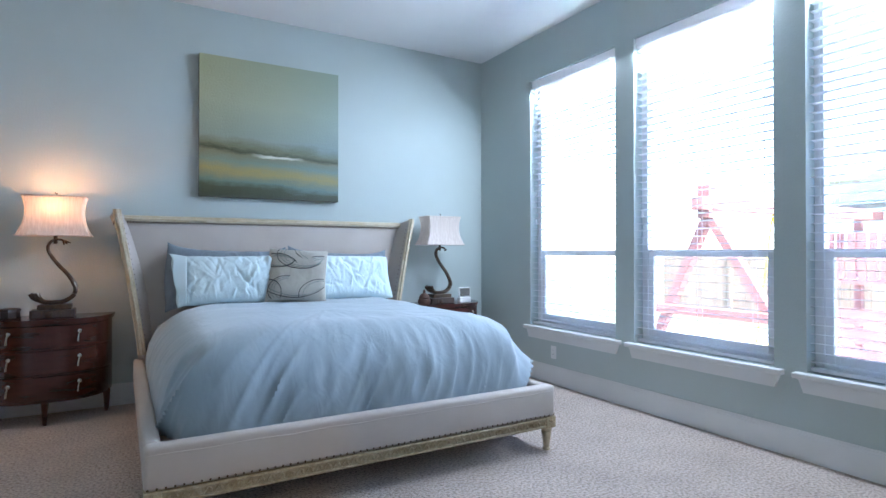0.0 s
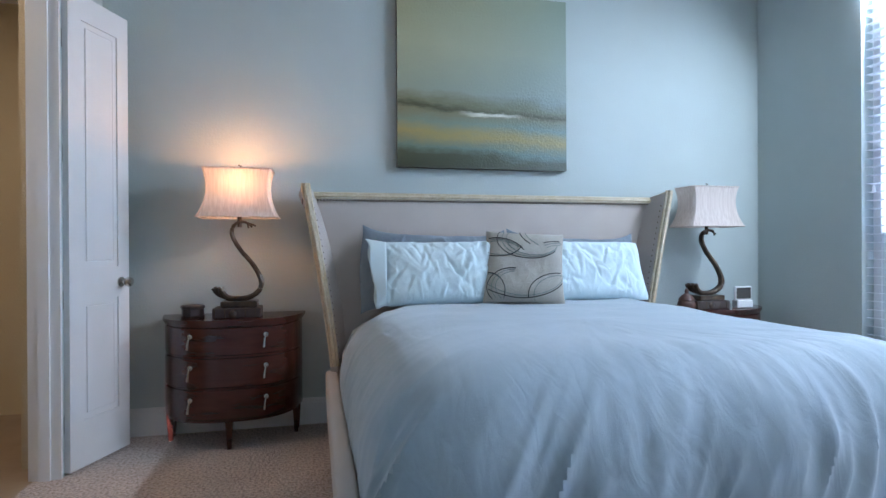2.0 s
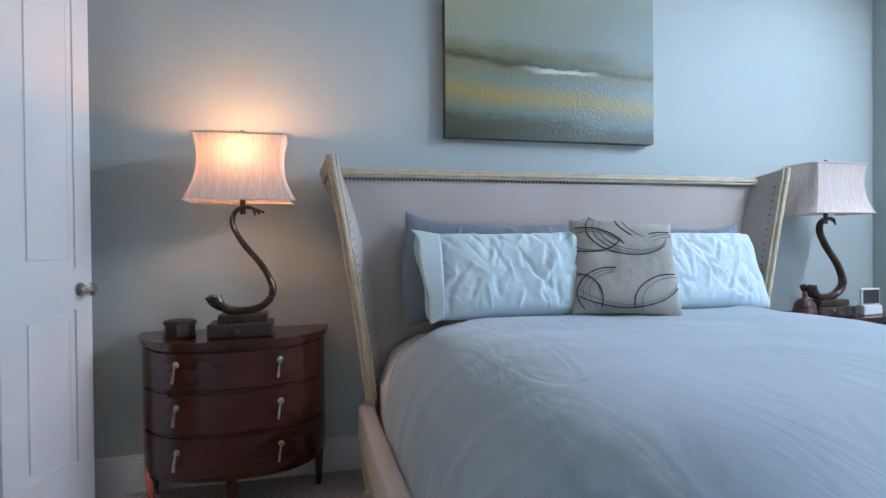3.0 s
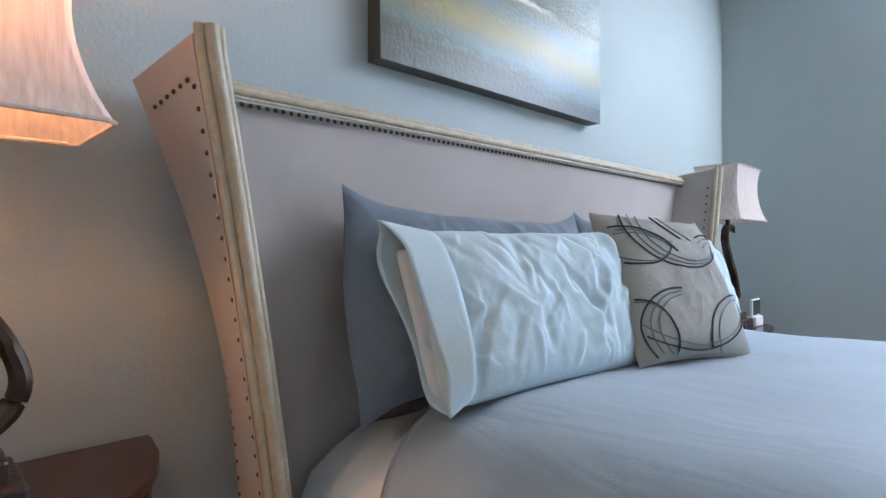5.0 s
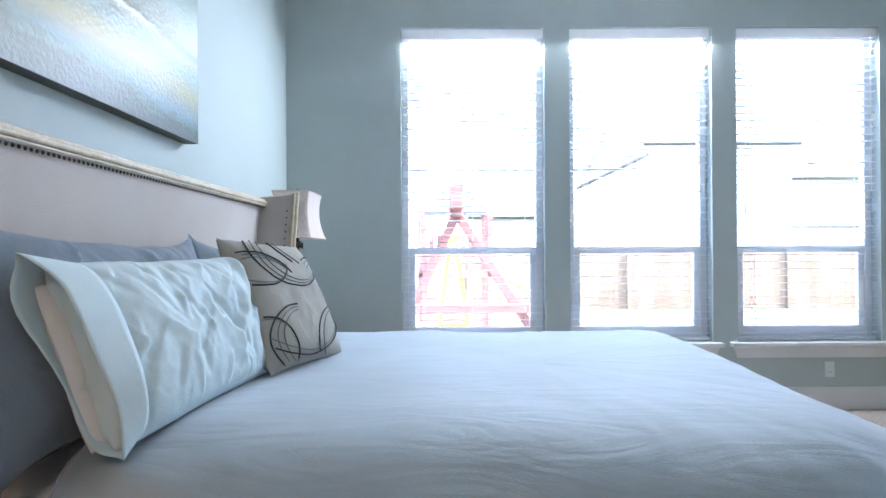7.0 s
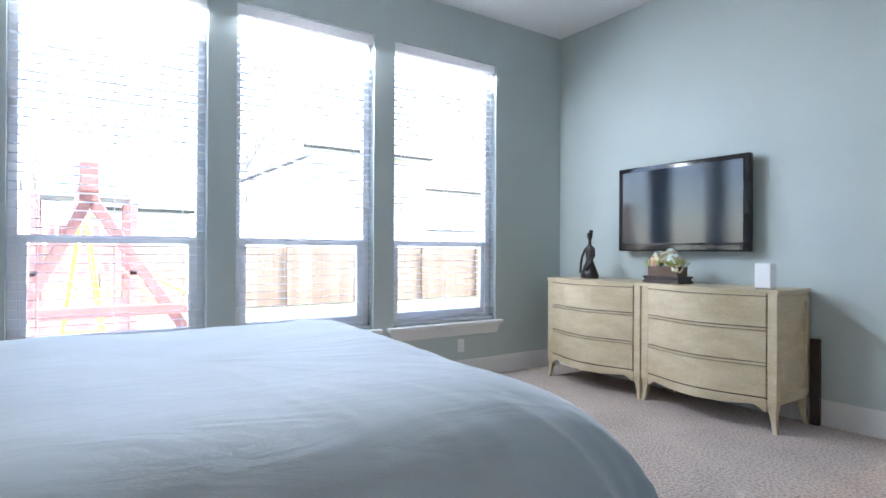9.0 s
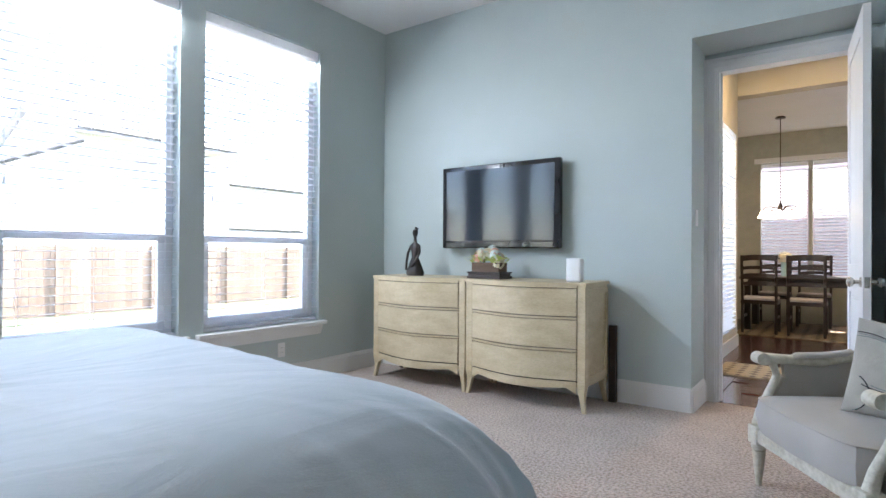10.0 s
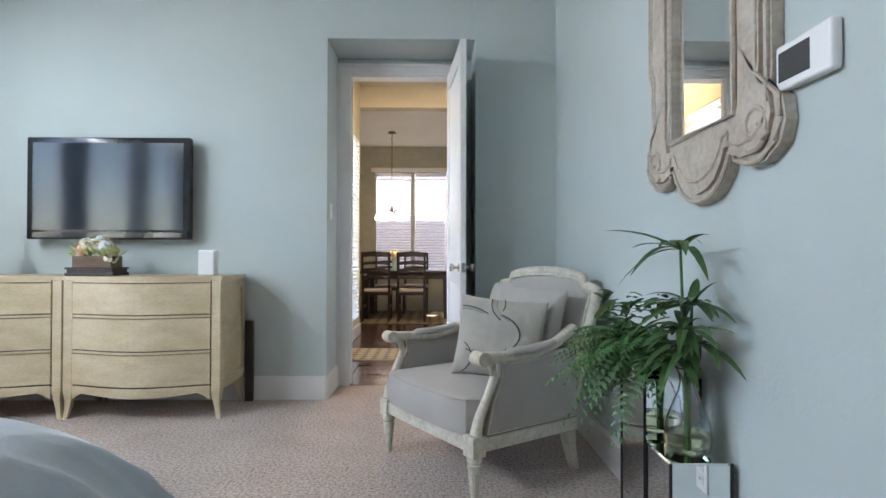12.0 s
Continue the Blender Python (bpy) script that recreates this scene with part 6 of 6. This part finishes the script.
def beam(a, c, w, name="beam", material=None, label=""):
    a, c = Vector(a), Vector(c)
    L = (c - a).length
    m = Matrix.Translation(a) @ (c - a).to_track_quat("Z", "Y").to_matrix().to_4x4()
    part(name, bx(-w / 2, -w / 2, 0, w / 2, w / 2, L, bevel=0.006, seg=1), material or REDWOOD, sw, label, at=m)


G = -GZ
beam((6.4, 4.95, 0), (6.4, 3.85, 1.68 + G), 0.1, "a_frame_leg")
beam((6.4, 2.5, 0), (6.4, 3.95, 1.68 + G), 0.1, "a_frame_leg")
beam((6.35, 4.75, 0.6 + G - 0.05), (6.35, 2.95, 0.6 + G - 0.05), 0.1, "cross_brace")
beam((6.2, 3.9, 1.7 + G), (10.2, 3.9, 1.7 + G), 0.14, "swing_beam")
beam((6.38, 3.9, 1.55 + G), (6.38, 3.9, 1.9 + G), 0.15, "bracket")
for x in (9.6, 10.8):
    for y in (3.25, 4.4):
        beam((x, y, 0), (x, y, 1.86 + G), 0.1, "tower_post")
part("tower_deck", bx(9.55, 3.2, 0.75 + G, 10.85, 4.45, 0.82 + G), REDWOOD, sw)
for i in range(9):
    part("deck_rail", bx(9.57, 3.27 + i * 0.13, 0.82 + G, 9.6, 3.36 + i * 0.13, 1.45 + G), REDWOOD, sw)
for z in (-0.3, -0.05, 0.2):
    part("tower_wall", bx(9.58, 3.3, z + G, 9.61, 4.4, z + 0.22 + G), REDWOOD, sw)
rf = surf(bmesh.new(), [[(9.85, 3.22, 1.86 + G), (10.95, 3.22, 1.86 + G), (10.95, 4.4, 1.86 + G), (9.85, 4.4, 1.86 + G)], [(10.38, 3.79, 2.5 + G), (10.42, 3.79, 2.5 + G), (10.42, 3.83, 2.5 + G), (10.38, 3.83, 2.5 + G)]], True, True)
ro = part("tower_roof", rf, mat("dark_tarp", (0.07, 0.1, 0.12), 0.5), sw, "dark slatted tower roof")
for x, m_ in ((7.6, YELLOW), (8.6, YELLOW)):
    for y in (3.7, 4.1):
        part("swing_rope", tube(bmesh.new(), [(x, 3.9, 1.65 + G), (x, y, 0.1 + G)], 0.012, 5), m_, sw)
    part("swing_seat", bx(x - 0.1, 3.68, 0.06 + G, x + 0.1, 4.12, 0.1 + G, bevel=0.01), m_, sw, "yellow plastic swing seat")
sl = surf(bmesh.new(), [[(9.9, 3.2 - 1.9 * s, 0.8 + G - (0.65 + G) * s + 0.1 * math.sin(3.1 * s)), (10.35, 3.2 - 1.9 * s, 0.8 + G - (0.65 + G) * s + 0.1 * math.sin(3.1 * s))] for s in [k / 10 for k in range(11)]])
slo = part("slide", sl, YELLOW, sw, "yellow plastic slide", True)
slo.modifiers.new("thick", "SOLIDIFY").thickness = 0.04


def far_house(x0, y0, x1, y1, eave, ridge, label, wins):
    """A gabled two-storey house whose ridge runs along y."""
    o = empty("house", label, "house", pose(0, 0, GZ))
    part("wall", bx(x0, y0, 0, x1, y1, eave), SIDING, o)
    xm = (x0 + x1) / 2
    r = prism(bmesh.new(), [(x0 - 0.5, eave - 0.1), (xm, ridge), (x1 + 0.5, eave - 0.1), (x1 + 0.5, eave + 0.1), (xm, ridge + 0.22), (x0 - 0.5, eave + 0.1)], y0 - 0.4, y1 + 0.4, "y")
    part("gable", prism(bmesh.new(), [(x0, eave), (xm, ridge - 0.1), (x1, eave)], y0, y1, "y"), SIDING, o)
    part("roof", r, ROOF, o)
    part("fascia", bx(x0 - 0.55, y0 - 0.4, eave - 0.12, x0 - 0.48, y1 + 0.4, eave + 0.1), ROOF, o)
    for wy, wz, ww, wh in wins:
        w = part("window", bx(x0 - 0.05, wy, wz, x0 - 0.01, wy + ww, wz + wh), VINYL, o)
        part("pane", bx(x0 - 0.06, wy + 0.08, wz + 0.08, x0 - 0.051, wy + ww - 0.08, wz + wh - 0.08), CONCRETE, w)
    return o


EAVE = mat("dark_gutter", (0.035, 0.033, 0.032), 0.6, (0.05, 0.047, 0.045), 6)


def eave_line(o, pts):
    """A gutter board along an eave or rake, its colour darkened for its shadow."""
    part("gutter", tube(bmesh.new(), pts, 0.11, 6), EAVE, o, "eave gutter with its shadow in the dark colour")


h = far_house(27, -12.8, 37, -5.6, 6.75, 8.6, "pale two-storey neighbour house beyond the fence", [(-9.2, 4.0, 1.2, 1.5), (-11.6, 4.0, 1.0, 1.5)])
part("side_wing", prism(bmesh.new(), [(-2.5, 0), (-2.5, 4.7), (-5.599, 6.15), (-5.599, 0)], 26.7, 33, "x"), SIDING, h)
eave_line(h, [(26.4, -2.3, 4.72), (26.4, -5.7, 6.3)])
eave_line(h, [(26.4, -5.5, 6.82), (26.4, -12.9, 6.82)])
for y, z0, z1 in ((-5.1, 3.0, 5.9), (-6.68, 3.0, 6.7)):
    part("downspout", tube(bmesh.new(), [(26.62, y, z0), (26.62, y, z1)], 0.05, 6), CONCRETE, h, "grey downspout")
h = far_house(28.5, -19.0, 36, -13.2, 5.3, 7.2, "pale neighbour house with a lower roof and porch", [(-15.0, 4.2, 0.9, 0.9), (-16.4, 4.2, 0.9, 0.9)])
eave_line(h, [(27.9, -13.1, 5.35), (27.9, -19.2, 5.35)])
eave_line(h, [(27.9, -13.1, 2.95), (27.9, -19.2, 2.95)])
h = far_house(29, -0.9, 38, 2.4, 3.5, 4.9, "pale neighbour house with a lower gabled roof", [(0.2, 1.4, 1.3, 1.3)])
eave_line(h, [(28.4, -1.2, 3.5), (28.4, 2.7, 3.5)])
h = far_house(30, 5.5, 40, 15.5, 5.2, 7.4, "pale neighbour house behind the swing set", [(8.0, 3.3, 1.2, 1.4), (11.5, 3.3, 1.2, 1.4)])
part("service_cable", tube(bmesh.new(), [(21 + 0.009 * max(0.0, 3.0 * i - 24) ** 1.5, -24 + 3 * i, 4.45 - GZ + 0.0016 * (3 * i - 25) ** 2 - 0.25) for i in range(13)], 0.03, 6), EAVE, h, "dark overhead cable")

# brick neighbour close to the dining window
BRICK = mat("red_brown_brick", (0.42, 0.29, 0.24), 0.9, (0.32, 0.21, 0.17), 9, 0.5, 30, stretch=(1, 1, 3))
nb = empty("house", "brick neighbour house close to the dining window", "house", pose(0, 0, GZ))
part("wall", bx(-8, -15, 0, 9, -9.4, 6.2), BRICK, nb)
part("roof", prism(bmesh.new(), [(-15.4, 6.1), (-12.2, 8.6), (-9.0, 6.1), (-9.0, 6.3), (-12.2, 8.85), (-15.4, 6.3)], -8.4, 9.4, "x"), ROOF, nb)
